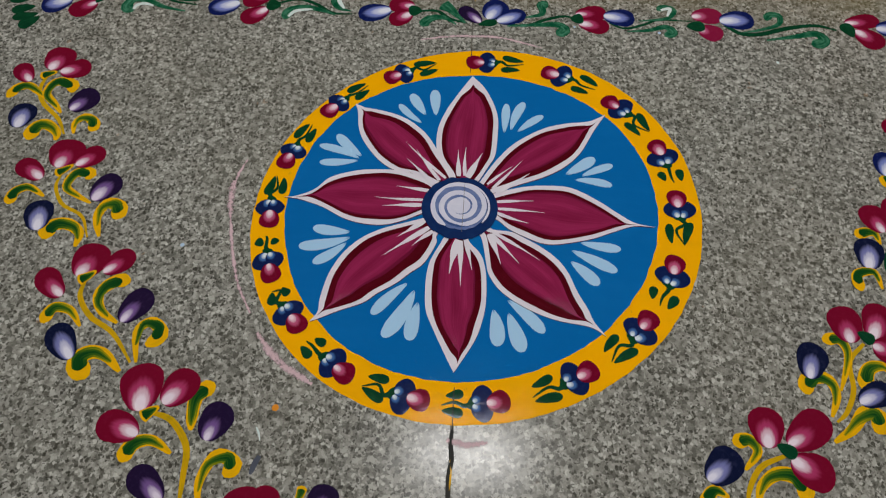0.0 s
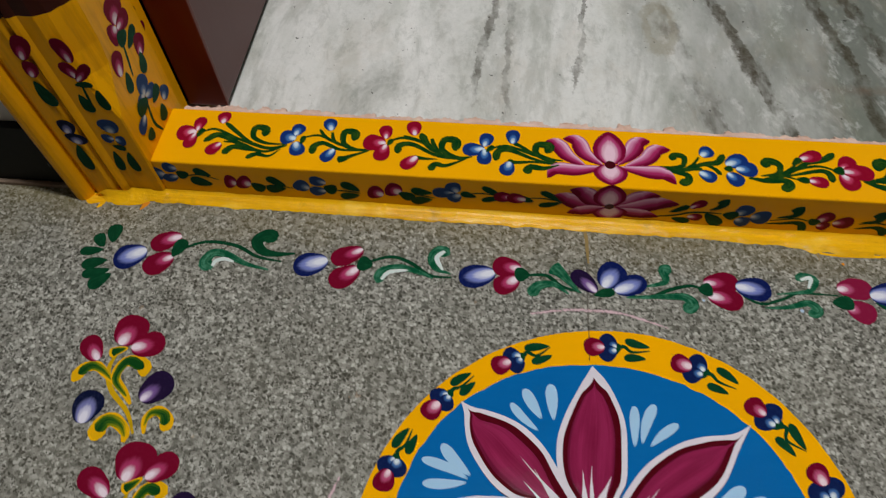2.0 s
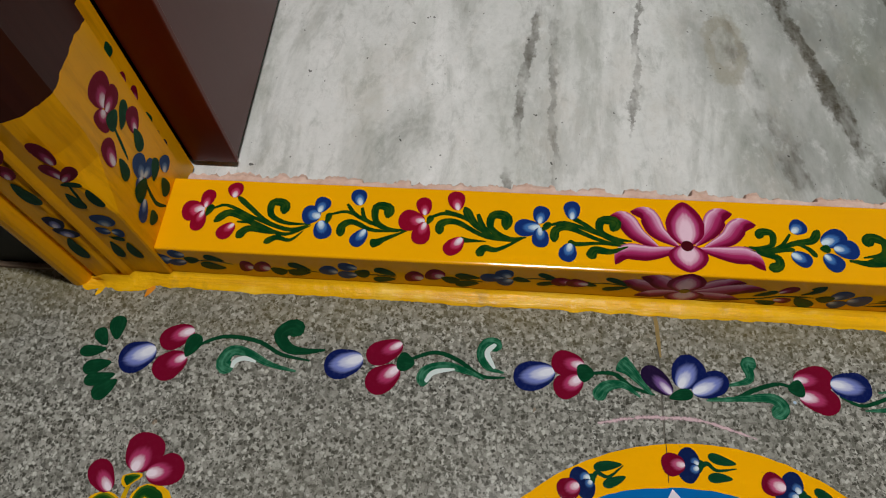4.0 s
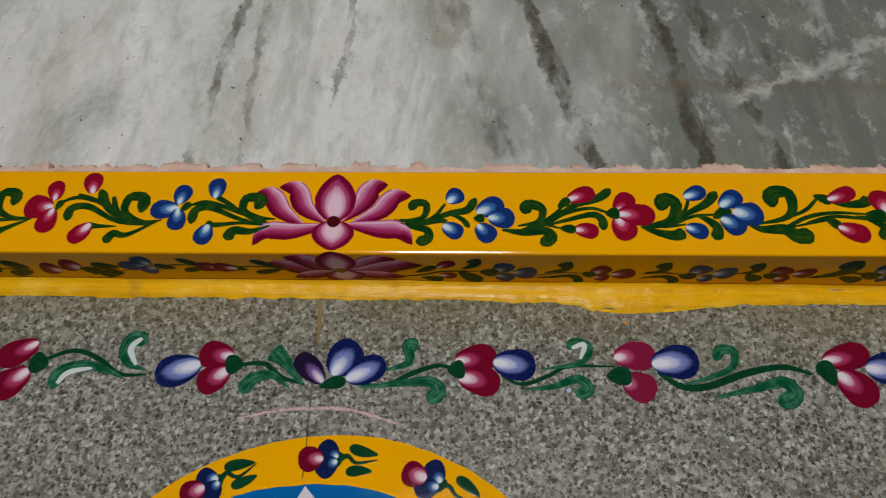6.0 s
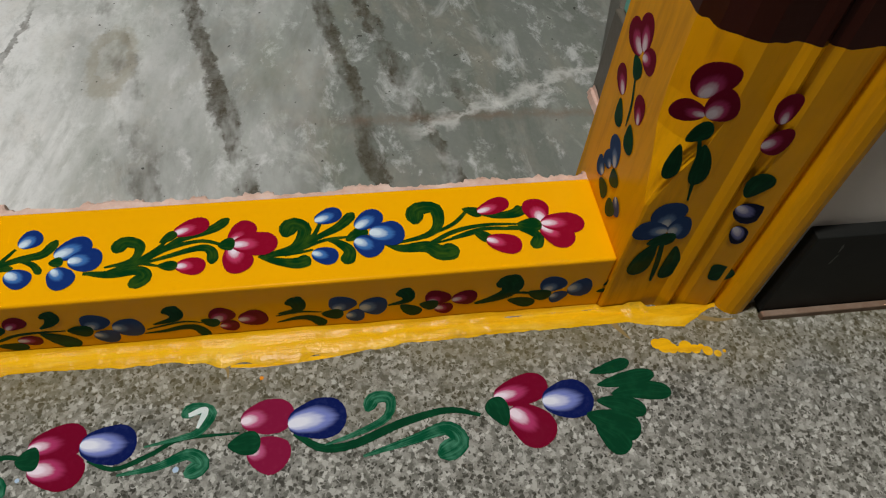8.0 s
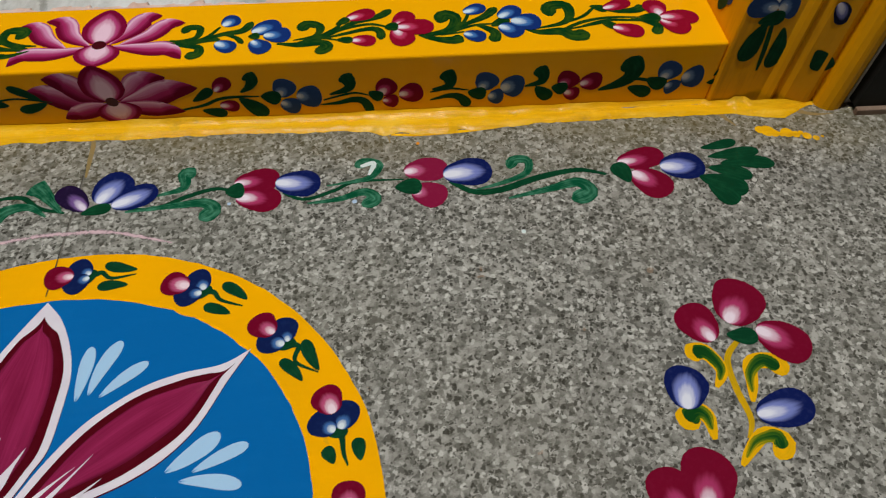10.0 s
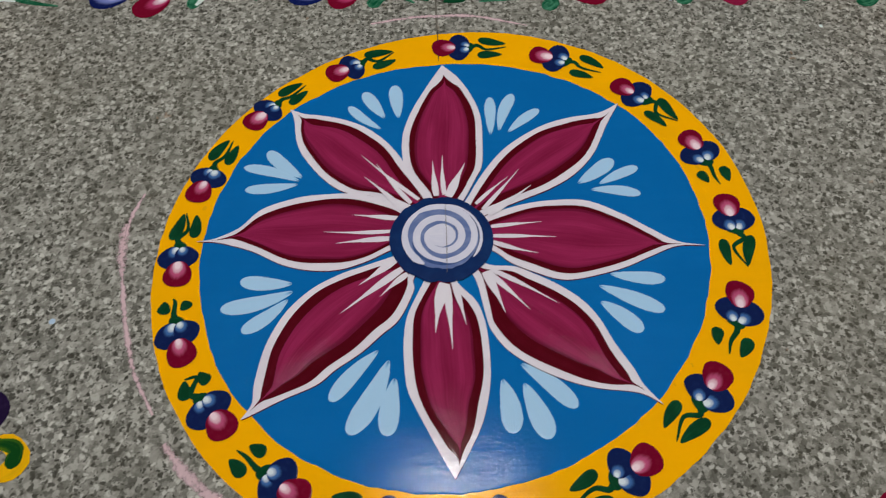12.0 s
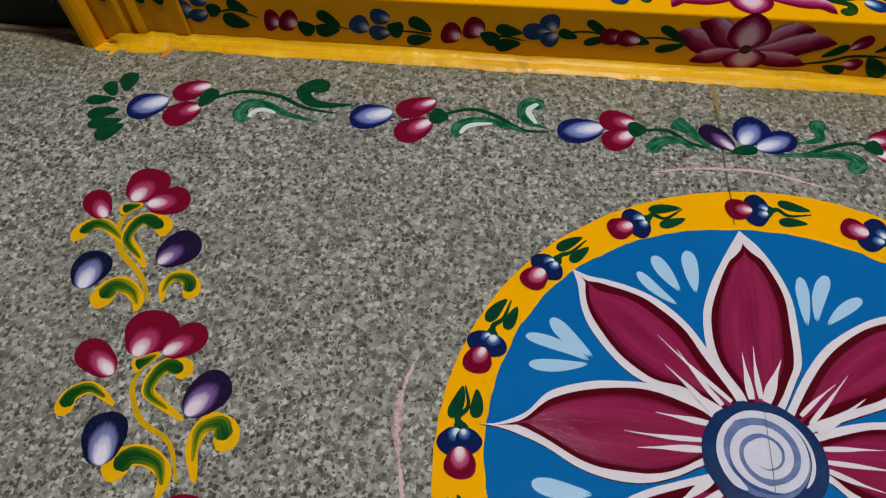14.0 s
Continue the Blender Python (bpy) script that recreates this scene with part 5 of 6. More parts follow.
petal(g, "dleaf", -506.4, 233.1, -534.9, 225.3, 14)
petal(g, "dleaf", -503, 227.8, -521.9, 209.6, 17.3)
g = motif("painted_flower", "red and blue petals with green vine painted on granite floor", "painted flower", "z0", -436, 265.4)
stroke(g, "dleaf", 4.5, "t", (-436, 265.4), (-411, 276.3), (-377.1, 273.6), (-352.5, 262), (-324.3, 257.5))
stroke(g, "teal", 15.5, "c", (-396.3, 243.3), (-406.6, 249.6), (-400.9, 262.3), (-385.4, 261.8), (-361.2, 251.5), (-335.7, 246.4))
stroke(g, "white", 4.9, "t", (-397, 246.1), (-395.2, 252.3), (-386.8, 256), (-375.2, 253.2))
stroke(g, "dleaf", 18.9, "c", (-335.9, 283.4), (-346.1, 290), (-356.6, 281.4), (-347.4, 269.1), (-331.4, 266.3), (-311.1, 268.9))
petal(g, "navyl", -474.7, 260.9, -507.5, 245.4, 32.2)
petal(g, "red", -441.3, 280.9, -471.1, 263.9, 25.3)
petal(g, "red", -442.6, 254.9, -468.7, 233.1, 28.5)
petal(g, "dleaf", -443.9, 253.7, -436.3, 277, 17)
g = motif("painted_flower", "red and blue petals with teal leaves painted on granite floor", "painted flower", "z0", -232.9, 263.6)
stroke(g, "dleaf", 4.4, "t", (-232.9, 263.6), (-207, 273.2), (-184.7, 267.3), (-162, 253.2), (-139.7, 253))
stroke(g, "teal", 13.1, "c", (-216.1, 239.9), (-213.5, 254.3), (-194.8, 260.7), (-172.9, 256), (-159.1, 250))
stroke(g, "white", 4.9, "t", (-213.4, 244.4), (-206, 254.1), (-186.5, 258.3))
stroke(g, "teal", 14.9, "c", (-143.7, 282.1), (-156.4, 285), (-162.6, 273.9), (-156.3, 261.8), (-141, 257.4))
stroke(g, "white", 5.5, "t", (-149.3, 285.3), (-157.3, 275.8), (-149.8, 260.9))
petal(g, "navyl", -274.3, 264.1, -310, 253.6, 30)
petal(g, "red", -238.4, 280.5, -271, 264.3, 24.7)
petal(g, "red", -239.6, 256.6, -267.7, 235.6, 26.9)
petal(g, "dleaf", -224.6, 261.7, -241.6, 263.2, 20)
g = motif("painted_flower", "red and blue petals with teal leaves painted on granite floor", "painted flower", "z0", -61.4, 262.4)
stroke(g, "dleaf", 4.3, "t", (-61.4, 262.4), (-40.2, 263.3), (-24.5, 251.9), (-3.8, 245.7))
stroke(g, "teal", 18.4, "c", (-34.8, 275.2), (-24.3, 266.7), (-6.4, 246.1))
stroke(g, "teal", 13.9, "c", (-57, 238.1), (-48.1, 250.3), (-32.4, 253.2), (-16.9, 243))
petal(g, "navyl", -94.4, 263.2, -132.3, 253.9, 29.3)
petal(g, "red", -66.8, 269.4, -97.3, 272.6, 25.3)
petal(g, "red", -69.8, 258.2, -94.8, 244, 24.2)
petal(g, "dleaf", -57.7, 262, -73.6, 261.3, 18.8)
g = motif("painted_flower", "dark blue and violet petals with teal leaves painted on granite floor", "painted flower", "z0", 43.6, 246.2)
stroke(g, "dleaf", 4.4, "t", (43.6, 246.2), (65.2, 246), (86, 256.2), (107.5, 263.1), (123.1, 259.5))
stroke(g, "teal", 14.2, "c", (90.5, 280), (81.5, 280.2), (82.7, 265.7), (61.8, 258.3))
stroke(g, "teal", 14.8, "c", (99, 232.9), (108.8, 241.2), (100.5, 249.2), (78, 247.7), (41.8, 243.7))
petal(g, "purple", 11.2, 247.6, -13.6, 270.4, 19.2)
petal(g, "navyl", 18.9, 253.9, 38.7, 281.5, 31.5)
petal(g, "navyl", 30.2, 250.5, 62.3, 267.2, 24.3)
petal(g, "dleaf", 8.8, 243.4, 30.4, 248.8, 11.7)
g = motif("painted_flower", "red and blue petals with teal leaves painted on granite floor", "painted flower", "z0", 160.6, 255.3)
stroke(g, "dleaf", 3.5, "t", (160.6, 255.3), (178.2, 247.7), (200.3, 255), (218.4, 263.4), (256.4, 263.6))
stroke(g, "teal", 10.8, "c", (217.7, 279), (226, 284.3), (237.2, 280.2), (229.8, 267.6), (218.4, 264.3), (195.1, 260.5))
stroke(g, "white", 4.6, "t", (221.8, 279.8), (232.8, 282.7), (228.5, 269.9))
stroke(g, "teal", 12.4, "c", (222.6, 238.5), (233.4, 244.3), (224.6, 252.5), (204.5, 246), (180.4, 243.3))
petal(g, "red", 121.9, 267.2, 157.8, 272.5, 25.6)
petal(g, "red", 124.7, 252.9, 159.4, 245.2, 26)
petal(g, "navyl", 154.3, 266.7, 190.3, 264.2, 28.8)
petal(g, "dleaf", 115.7, 259.3, 130.6, 260.7, 17.1)
g = motif("painted_flower", "rosy red and blue petals with green vine painted on granite floor", "painted flower", "z0", 293.2, 259.3)
stroke(g, "dleaf", 6.3, "t", (293.2, 259.3), (310.6, 247.2), (332.8, 247.4), (366.1, 258.9), (398.9, 264.8), (421.3, 258.6))
stroke(g, "teal", 10.8, "c", (342.4, 269.7), (348.4, 279.3), (359.2, 277.6), (355.6, 263.8), (333.9, 254.5), (313, 248.9))
stroke(g, "teal", 16, "c", (388.2, 233), (404, 240.8), (396.3, 251.7), (372.8, 246.2), (338.2, 238.4))
petal(g, "rose", 257, 271.3, 292.8, 272.6, 26.6)
petal(g, "rose", 262.1, 250.9, 288.5, 240, 26.9)
petal(g, "navyl", 288.5, 265.8, 328.6, 268.3, 30.9)
petal(g, "dleaf", 249.1, 255.3, 270.6, 256.4, 17.8)
g = motif("painted_flower", "red and blue petals painted on grey granite floor", "painted flower", "z0", 433.1, 270.7)
petal(g, "red", 433.1, 270.7, 473.4, 280.3, 24)
petal(g, "red", 442.5, 259.8, 467.7, 234.4, 30.9)
petal(g, "navyl", 467.3, 264.1, 504.7, 266.2, 30.8)
petal(g, "dleaf", 438, 248.6, 430.2, 269.8, 17.7)
g = motif("painted_leaves", "cluster of dark green painted leaves on grey granite floor", "painted leaves", "z0", 507.2, 282.6)
petal(g, "dleaf", 507.2, 282.6, 539.8, 289.4, 10.8)
petal(g, "dleaf", 510.2, 272.1, 555.7, 277.4, 13.6)
petal(g, "dleaf", 519, 264.4, 564.1, 261.2, 15.9)
petal(g, "dleaf", 506.7, 260.2, 540.5, 248.2, 15.7)
petal(g, "dleaf", 496.8, 251.3, 532.8, 235.9, 23.5)
petal(g, "dleaf", 501.4, 242.2, 519.3, 221.6, 20.2)
g = motif("painted_bouquet", "red and violet flower with yellow-green leaves painted on granite", "painted flower", "z0", -463.6, 139.3)
stroke(g, "stem", 5.1, "t", (-463.6, 139.3), (-465.7, 121.1), (-455.7, 101.2), (-432.6, 81.1), (-419.6, 61))
two_tone(g, 11.5, (-496.7, 105.9), (-490.6, 120.3), (-478.2, 123.7), (-465.9, 115.8), (-448, 104.5))
two_tone(g, 12.2, (-428.8, 116.8), (-433.2, 129.2), (-451.1, 130.7), (-456.2, 114.1), (-441.9, 100), (-431.9, 88.5))
two_tone(g, 14.9, (-454.3, 51.5), (-453, 67), (-442.4, 72.8), (-427.8, 62.5), (-426.1, 52.5))
two_tone(g, 11.1, (-393.1, 66), (-391.5, 76.5), (-403.7, 84.9), (-412.6, 75.8), (-409.8, 62))
petal(g, "red", -464, 147.7, -453.9, 180.8, 37)
petal(g, "red", -479.4, 130.1, -500, 154, 22.3)
petal(g, "red", -451.3, 146.1, -419.7, 157.1, 28.3)
petal(g, "navy", -471.8, 66.5, -469.4, 98.8, 28.6)
petal(g, "purple", -423.4, 92.8, -400.7, 119.6, 29.1)
two_tone(g, 9.8, (-471.1, 137), (-462.2, 141.7), (-454.1, 144.7))
g = motif("painted_bouquet", "red, navy and violet flower with yellow-green leaves on granite", "painted flower", "z0", -406, 10.1)
stroke(g, "stem", 4, "t", (-406, 10.1), (-406.6, -4), (-393.4, -23.8), (-370.1, -36.1), (-357.4, -59.2))
two_tone(g, 11.4, (-446.5, -26.8), (-446.1, -12.9), (-433.3, -6), (-414.5, -15.8))
two_tone(g, 11.4, (-377.8, 6.2), (-377.7, 15.1), (-391.9, 12.8), (-396.1, -2.9), (-384.5, -11.5), (-366, -20.9))
two_tone(g, 14.6, (-398, -63.5), (-396.6, -49.6), (-381.6, -45.5), (-366.4, -55), (-366.1, -70.1))
two_tone(g, 13.9, (-337.1, -37.9), (-334.7, -25), (-348.5, -20.2), (-354.5, -36.2), (-346.3, -58))
petal(g, "red", -413.3, 18.9, -406.7, 54.5, 39.1)
petal(g, "red", -423.8, 4.6, -454.8, 23.1, 23.7)
petal(g, "red", -394.7, 22.9, -371.2, 44.7, 25.1)
petal(g, "navy", -408.3, -54.3, -415.3, -20.5, 27.9)
petal(g, "purple", -364.7, -17.8, -345, 11.2, 27)
two_tone(g, 9.5, (-412.2, 10.7), (-404.4, 16.5), (-396.8, 23.1))
g = motif("painted_bouquet", "red, navy and violet flower with yellow-green leaves on granite", "painted flower", "z0", -345.2, -106.3)
stroke(g, "stem", 5.2, "t", (-345.2, -106.3), (-344.9, -120.6), (-329.7, -139.3), (-304.6, -154.1), (-281.5, -180.1))
two_tone(g, 11, (-371.3, -148.2), (-365.6, -133), (-349.3, -134.9), (-335.8, -149.4))
two_tone(g, 12.3, (-302.6, -102.7), (-316.8, -103.5), (-328.2, -116.8), (-321.1, -133.3), (-303.3, -144.3))
two_tone(g, 16.5, (-314.9, -195.2), (-328.3, -184.3), (-321.6, -173.6), (-306.3, -174.3), (-288.5, -188.6))
two_tone(g, 12, (-272.3, -164), (-260.5, -152.7), (-272.2, -141.5), (-283.3, -151.8), (-276.6, -179.8))
petal(g, "red", -353.8, -101, -343.1, -65.6, 36.5)
petal(g, "red", -361.7, -121, -388.7, -94.8, 24.6)
petal(g, "red", -331, -95, -308.1, -71.6, 24.4)
petal(g, "navy", -334.4, -179.5, -359.6, -149.2, 24.3)
petal(g, "purple", -300.1, -143.1, -279.9, -112.3, 26.2)
two_tone(g, 10.4, (-351.8, -105.5), (-344.4, -100.4), (-337.2, -94.2))
g = motif("painted_bouquet", "red and violet flower with yellow-green leaves painted on granite", "painted flower", "z0", -250.9, -221.9)
stroke(g, "stem", 5.9, "t", (-250.9, -221.9), (-232.5, -228), (-215.8, -247.9), (-212.8, -270.1), (-211.1, -293.6))
two_tone(g, 13.2, (-203, -194.8), (-216.2, -205.4), (-216.5, -224.7), (-215.1, -235))
two_tone(g, 12.4, (-266.5, -263.4), (-260.3, -249.1), (-244.8, -245), (-226.9, -254.4))
two_tone(g, 11.8, (-180.7, -269.1), (-172.9, -259.9), (-189.1, -253.6), (-198.6, -273.7), (-196, -292.8))
petal(g, "red", -262.1, -221.6, -270.9, -180.5, 38.4)
petal(g, "red", -244.3, -213.8, -224.2, -183.9, 31.1)
petal(g, "red", -258.2, -241.1, -295, -233, 28.1)
petal(g, "purple", -201, -242.5, -188.6, -211.6, 27.3)
petal(g, "purple", -225.7, -291.5, -256.1, -269.1, 23.1)
two_tone(g, 10.4, (-259.2, -227.1), (-253.3, -222), (-246, -216.8))
g = motif("painted_bouquet", "red and violet flower with yellow-green leaves painted on granite", "painted flower", "z0", -114.9, -273.2)
two_tone(g, 7.4, (-114.9, -273.2), (-116.7, -281.9), (-121.9, -291.5))
petal(g, "red", -159.2, -307.3, -164.4, -276.9, 33.7)
petal(g, "red", -144.4, -303.5, -141.5, -274.7, 24.7)
petal(g, "purple", -102.2, -299.9, -94.6, -271.2, 24.6)
g = motif("painted_bouquet", "red, navy and violet flower with yellow-green leaves on granite", "painted flower", "z0", 479.1, 104.1)
stroke(g, "stem", 4.8, "t", (479.1, 104.1), (465.4, 89.3), (464.3, 67.7), (466.7, 47), (461, 34.6))
two_tone(g, 12.1, (438.2, 93.9), (450.7, 95.8), (458.8, 81.7), (451.7, 69.5))
two_tone(g, 12.2, (499.3, 74.5), (496.2, 84.7), (480.5, 85), (475.8, 70.2), (471.9, 58))
petal(g, "red", 474.2, 116.5, 498, 148.4, 38.4)
petal(g, "red", 460.5, 103, 447, 132, 29.9)
petal(g, "red", 492.4, 110.1, 523.7, 88.7, 31.7)
petal(g, "navyl", 427.9, 56.2, 437.4, 85.1, 29.7)
petal(g, "navyl", 471.5, 49.3, 510.2, 57.3, 26.4)
petal(g, "dleaf", 470.7, 107.2, 492, 105.4, 14.1)
g = motif("painted_leaves", "yellow-green brush-stroke leaves painted on grey granite floor", "painted leaves", "z0", 421.4, 44.8)
two_tone(g, 14, (421.4, 44.8), (431.8, 54.1), (439.4, 50.2), (439.5, 35.5))
two_tone(g, 11.4, (473.9, 21.3), (483.1, 30.9), (471.6, 36.5), (459.1, 27), (451, 18.2))
g = motif("painted_bouquet", "red and navy flower with yellow-green leaves painted on granite", "painted flower", "z0", 424.9, -11.7)
stroke(g, "dleaf", 5.9, "t", (424.9, -11.7), (412.8, -24.8), (403.8, -39.2), (400.7, -56.5))
two_tone(g, 10.3, (380, -15), (391.3, -10.2), (399.6, -12.1), (402, -23.4))
two_tone(g, 12.6, (456.5, -35.2), (447, -27.8), (432.4, -28.8), (419.4, -41.9))
petal(g, "red", 422.1, -8, 435.7, 29.4, 34.9)
petal(g, "red", 408.3, -9.9, 399.4, 20.9, 28.3)
petal(g, "red", 431, -16.4, 467, -11.1, 24.9)
petal(g, "dleaf", 416.9, -6.2, 436.6, -9.7, 13.3)
petal(g, "navy", 384.3, -50.5, 391.6, -17.4, 26.8)
two_tone(g, 9.8, (372, -73.9), (372.3, -57.1), (388.7, -53.8), (392.2, -71))
g = motif("painted_bouquet", "red and navy flower with yellow-green leaves painted on granite", "painted flower", "z0", 362.5, -125.5)
stroke(g, "stem", 4.8, "t", (362.5, -125.5), (346.2, -143.1), (343.9, -168.4), (333.7, -188.4), (323.8, -197.1))
two_tone(g, 9.9, (326.2, -124.4), (341, -122.5), (345.9, -138), (333, -170))
two_tone(g, 12.1, (303.5, -174.7), (306, -161.6), (323.3, -159.7), (328.3, -174.2), (320.5, -193))
two_tone(g, 12.2, (353.3, -168.9), (360.2, -150), (373.3, -145.7), (382.4, -153.8))
two_tone(g, 13.5, (354.2, -204.2), (361.7, -192.5), (348.9, -187.6), (335.2, -202.5), (317.9, -214.1))
petal(g, "red", 351.1, -125.6, 347.4, -90.6, 32.3)
petal(g, "red", 370.5, -120.8, 384.9, -86.2, 28.9)
petal(g, "red", 369.5, -127.2, 397.2, -134, 29.4)
petal(g, "navy", 308.2, -160.5, 320.8, -128.9, 26.1)
petal(g, "navy", 346.5, -179.5, 376.7, -166.5, 21.1)
petal(g, "dleaf", 359, -115.1, 371.8, -123.9, 12.6)
g = motif("painted_bouquet", "red and navy flower with yellow-green leaves painted on granite", "painted flower", "z0", 277.4, -226.5)
stroke(g, "stem", 4.8, "t", (277.4, -226.5), (255.1, -236.7), (243.5, -252.7), (238.5, -267.9))
two_tone(g, 10.8, (234, -219.4), (247, -215.9), (253.3, -225.6), (240.9, -240.6))
two_tone(g, 12.8, (285.3, -263.1), (285.8, -246.8), (267.8, -241.7), (252.6, -252.2), (247, -267.4))
two_tone(g, 10.5, (204.6, -269.8), (213.7, -257.8), (225.1, -262.3))
petal(g, "red", 262.6, -221.9, 264.2, -187.6, 30.2)
petal(g, "red", 279.3, -218.6, 314.5, -190.5, 30.6)
petal(g, "red", 280, -229.5, 312.5, -243.5, 31.4)
petal(g, "navy", 209.7, -250.3, 235.4, -225.7, 27)
petal(g, "dleaf", 270.1, -218.7, 285.1, -226.9, 12.6)
g = motif("painted_flower", "red and blue flowers painted up yellow door jamb front", "painted flower", "yj", 533.3, 213.2)
petal(g, "red", 533.3, 213.2, 538.7, 236.1, 30.8)
petal(g, "red", 539.9, 200.6, 517, 211, 14.8)
petal(g, "red", 541.5, 198.9, 555.7, 211.5, 27.2)
petal(g, "dleaf", 535.2, 181.5, 549, 191.4, 16.5)
stroke(g, "dleaf", 3.1, "t", (542.7, 185.3), (550.4, 161.2), (556.6, 127.6))
petal(g, "dleaf", 532.6, 179.4, 535.7, 150, 12.4)
petal(g, "dleaf", 548.3, 178, 555.8, 142.7, 14.1)
petal(g, "slate", 550.4, 100.1, 549.4, 126.3, 25.7)
petal(g, "slate", 553.7, 96.5, 529, 101.2, 21)
petal(g, "slate", 554.4, 94.9, 569.6, 100.8, 26.5)
petal(g, "dleaf", 542.6, 83.4, 562.6, 89, 15.3)
stroke(g, "dleaf", 4.2, "t", (554.2, 86), (558.3, 59.6), (560.6, 35.8))
petal(g, "dleaf", 549.9, 84.1, 544.7, 45.9, 18)
petal(g, "dleaf", 566, 78.6, 569.6, 38.3, 15)
g = motif("painted_flower", "red and navy petals painted on outer moulding of door jamb", "painted flower", "yo", 586.2, 196.2)
petal(g, "red", 586.2, 196.2, 583, 218.4, 15.9)
petal(g, "red", 580.4, 180, 599.1, 181.8, 22)
petal(g, "dleaf", 592.7, 133.1, 599.9, 153.8, 22.6)
petal(g, "navy", 590.2, 124.9, 613.1, 110.3, 17.8)
petal(g, "navy", 597.3, 103, 610, 83.5, 12.9)
petal(g, "dleaf", 603, 41.3, 615, 53.7, 30.3)
g = motif("painted_flower", "red and blue flowers painted on inner face of yellow jamb", "painted flower", "xr", 406.3, 190.4)
petal(g, "red", 406.3, 190.4, 431.6, 198, 21.3)
petal(g, "red", 404.4, 192.4, 414.6, 213.7, 20.6)
petal(g, "red", 403.2, 189.7, 384.8, 195.2, 17.3)
petal(g, "red", 411.2, 153, 427.7, 166.3, 17.4)
petal(g, "red", 380.3, 153.7, 387, 171.8, 16.8)
petal(g, "dleaf", 413.2, 183.4, 398.8, 175.7, 15.2)
stroke(g, "dleaf", 3.2, "t", (402.8, 173.4), (395.8, 157.5), (393.4, 140.9))
petal(g, "dleaf", 412.1, 149.7, 404.5, 130.9, 15)
petal(g, "dleaf", 388.5, 146.9, 380.2, 128.3, 17.1)
petal(g, "slate", 387.8, 106.4, 401.2, 126.1, 19.9)
petal(g, "slate", 393.3, 101.6, 405.7, 107.1, 17.9)
petal(g, "slate", 399.7, 87.6, 414.3, 89.5, 17.7)
petal(g, "dleaf", 402.6, 79.9, 385.3, 78.3, 16)
petal(g, "dleaf", 388.8, 104.9, 379.3, 94.9, 17.5)
petal(g, "slate", 371.8, 93.4, 363.1, 81.7, 13.5)
petal(g, "dleaf", 378.5, 84.9, 368.9, 74.7, 20)
g = motif("painted_flower", "red and blue flowers painted on inner face of yellow jamb", "painted flower", "xl", 392.9, 168.8)
stroke(g, "dleaf", 3.7, "t", (392.9, 168.8), (388.1, 152.2), (383.4, 137))
stroke(g, "dleaf", 4.4, "t", (383.4, 103.9), (378, 75.9), (385.7, 56.3))
petal(g, "red", 397.7, 189.1, 408.1, 214.8, 33.5)
petal(g, "red", 395.6, 186.1, 422.4, 185.9, 18.8)
petal(g, "red", 395.2, 189.3, 378.7, 184.8, 24.6)
petal(g, "dleaf", 397.5, 160.5, 421.7, 170.8, 14.2)
petal(g, "dleaf", 406.9, 175.1, 387.2, 176.1, 17.7)
petal(g, "red", 410, 140.5, 422.9, 160, 22.2)
petal(g, "red", 367.1, 152, 377, 175.4, 21.3)
petal(g, "dleaf", 375.6, 149.6, 368.5, 128.2, 14.6)
petal(g, "dleaf", 410.8, 145, 402.5, 123.7, 16.3)
petal(g, "slate", 384, 108.5, 396.5, 128.5, 24.3)
petal(g, "slate", 385.9, 107.5, 407.6, 102.7, 16.2)
petal(g, "slate", 382.8, 112.1, 374.3, 105, 20.1)
petal(g, "slate", 410.4, 78.5, 424, 87.8, 21)
petal(g, "dleaf", 391.9, 91.1, 412.8, 98.9, 15.5)
petal(g, "dleaf", 403.1, 78.9, 396.6, 60.3, 18.1)
petal(g, "slate", 369.5, 95.7, 348.7, 88.9, 16.5)
petal(g, "dleaf", 386.6, 103.6, 361.7, 108.1, 19.4)
petal(g, "dleaf", 367.6, 79, 359.4, 67.2, 16.7)
g = motif("painted_flower", "red and blue flowers painted up yellow door jamb front", "painted flower", "yj", -496.6, 165.6)
stroke(g, "dleaf", 3.1, "t", (-496.6, 165.6), (-498.1, 150.9), (-499.8, 135.5))
petal(g, "red", -494.2, 195.4, -496.4, 223.3, 17.5)
petal(g, "red", -496.8, 176.2, -504.7, 194.8, 16.2)
petal(g, "red", -498.6, 172.6, -478.6, 194.4, 11.6)
petal(g, "dleaf", -503.5, 167.3, -485.1, 168.6, 8.5)
petal(g, "dleaf", -505.5, 155.5, -503.6, 131.3, 13.5)
petal(g, "dleaf", -483.9, 162.9, -484, 135.9, 12.4)
petal(g, "slate", -497.5, 102.5, -496.1, 122.4, 22.3)
petal(g, "slate", -498.3, 93.9, -511, 92.9, 13.7)
petal(g, "slate", -497.2, 92.3, -486.8, 89.7, 15.9)
petal(g, "dleaf", -504.5, 82.9, -491.5, 78.7, 9.3)
petal(g, "dleaf", -507.4, 73.8, -511.6, 41.5, 11.5)
petal(g, "dleaf", -491.4, 73.3, -492.3, 41.4, 12.2)
g = motif("painted_flower", "navy and red petals and green leaves on outer jamb moulding", "painted flower", "yo", -533.6, 200.9)
petal(g, "red", -533.6, 200.9, -519.4, 228.2, 17.8)
petal(g, "red", -536, 180.5, -528.8, 199.9, 14.9)
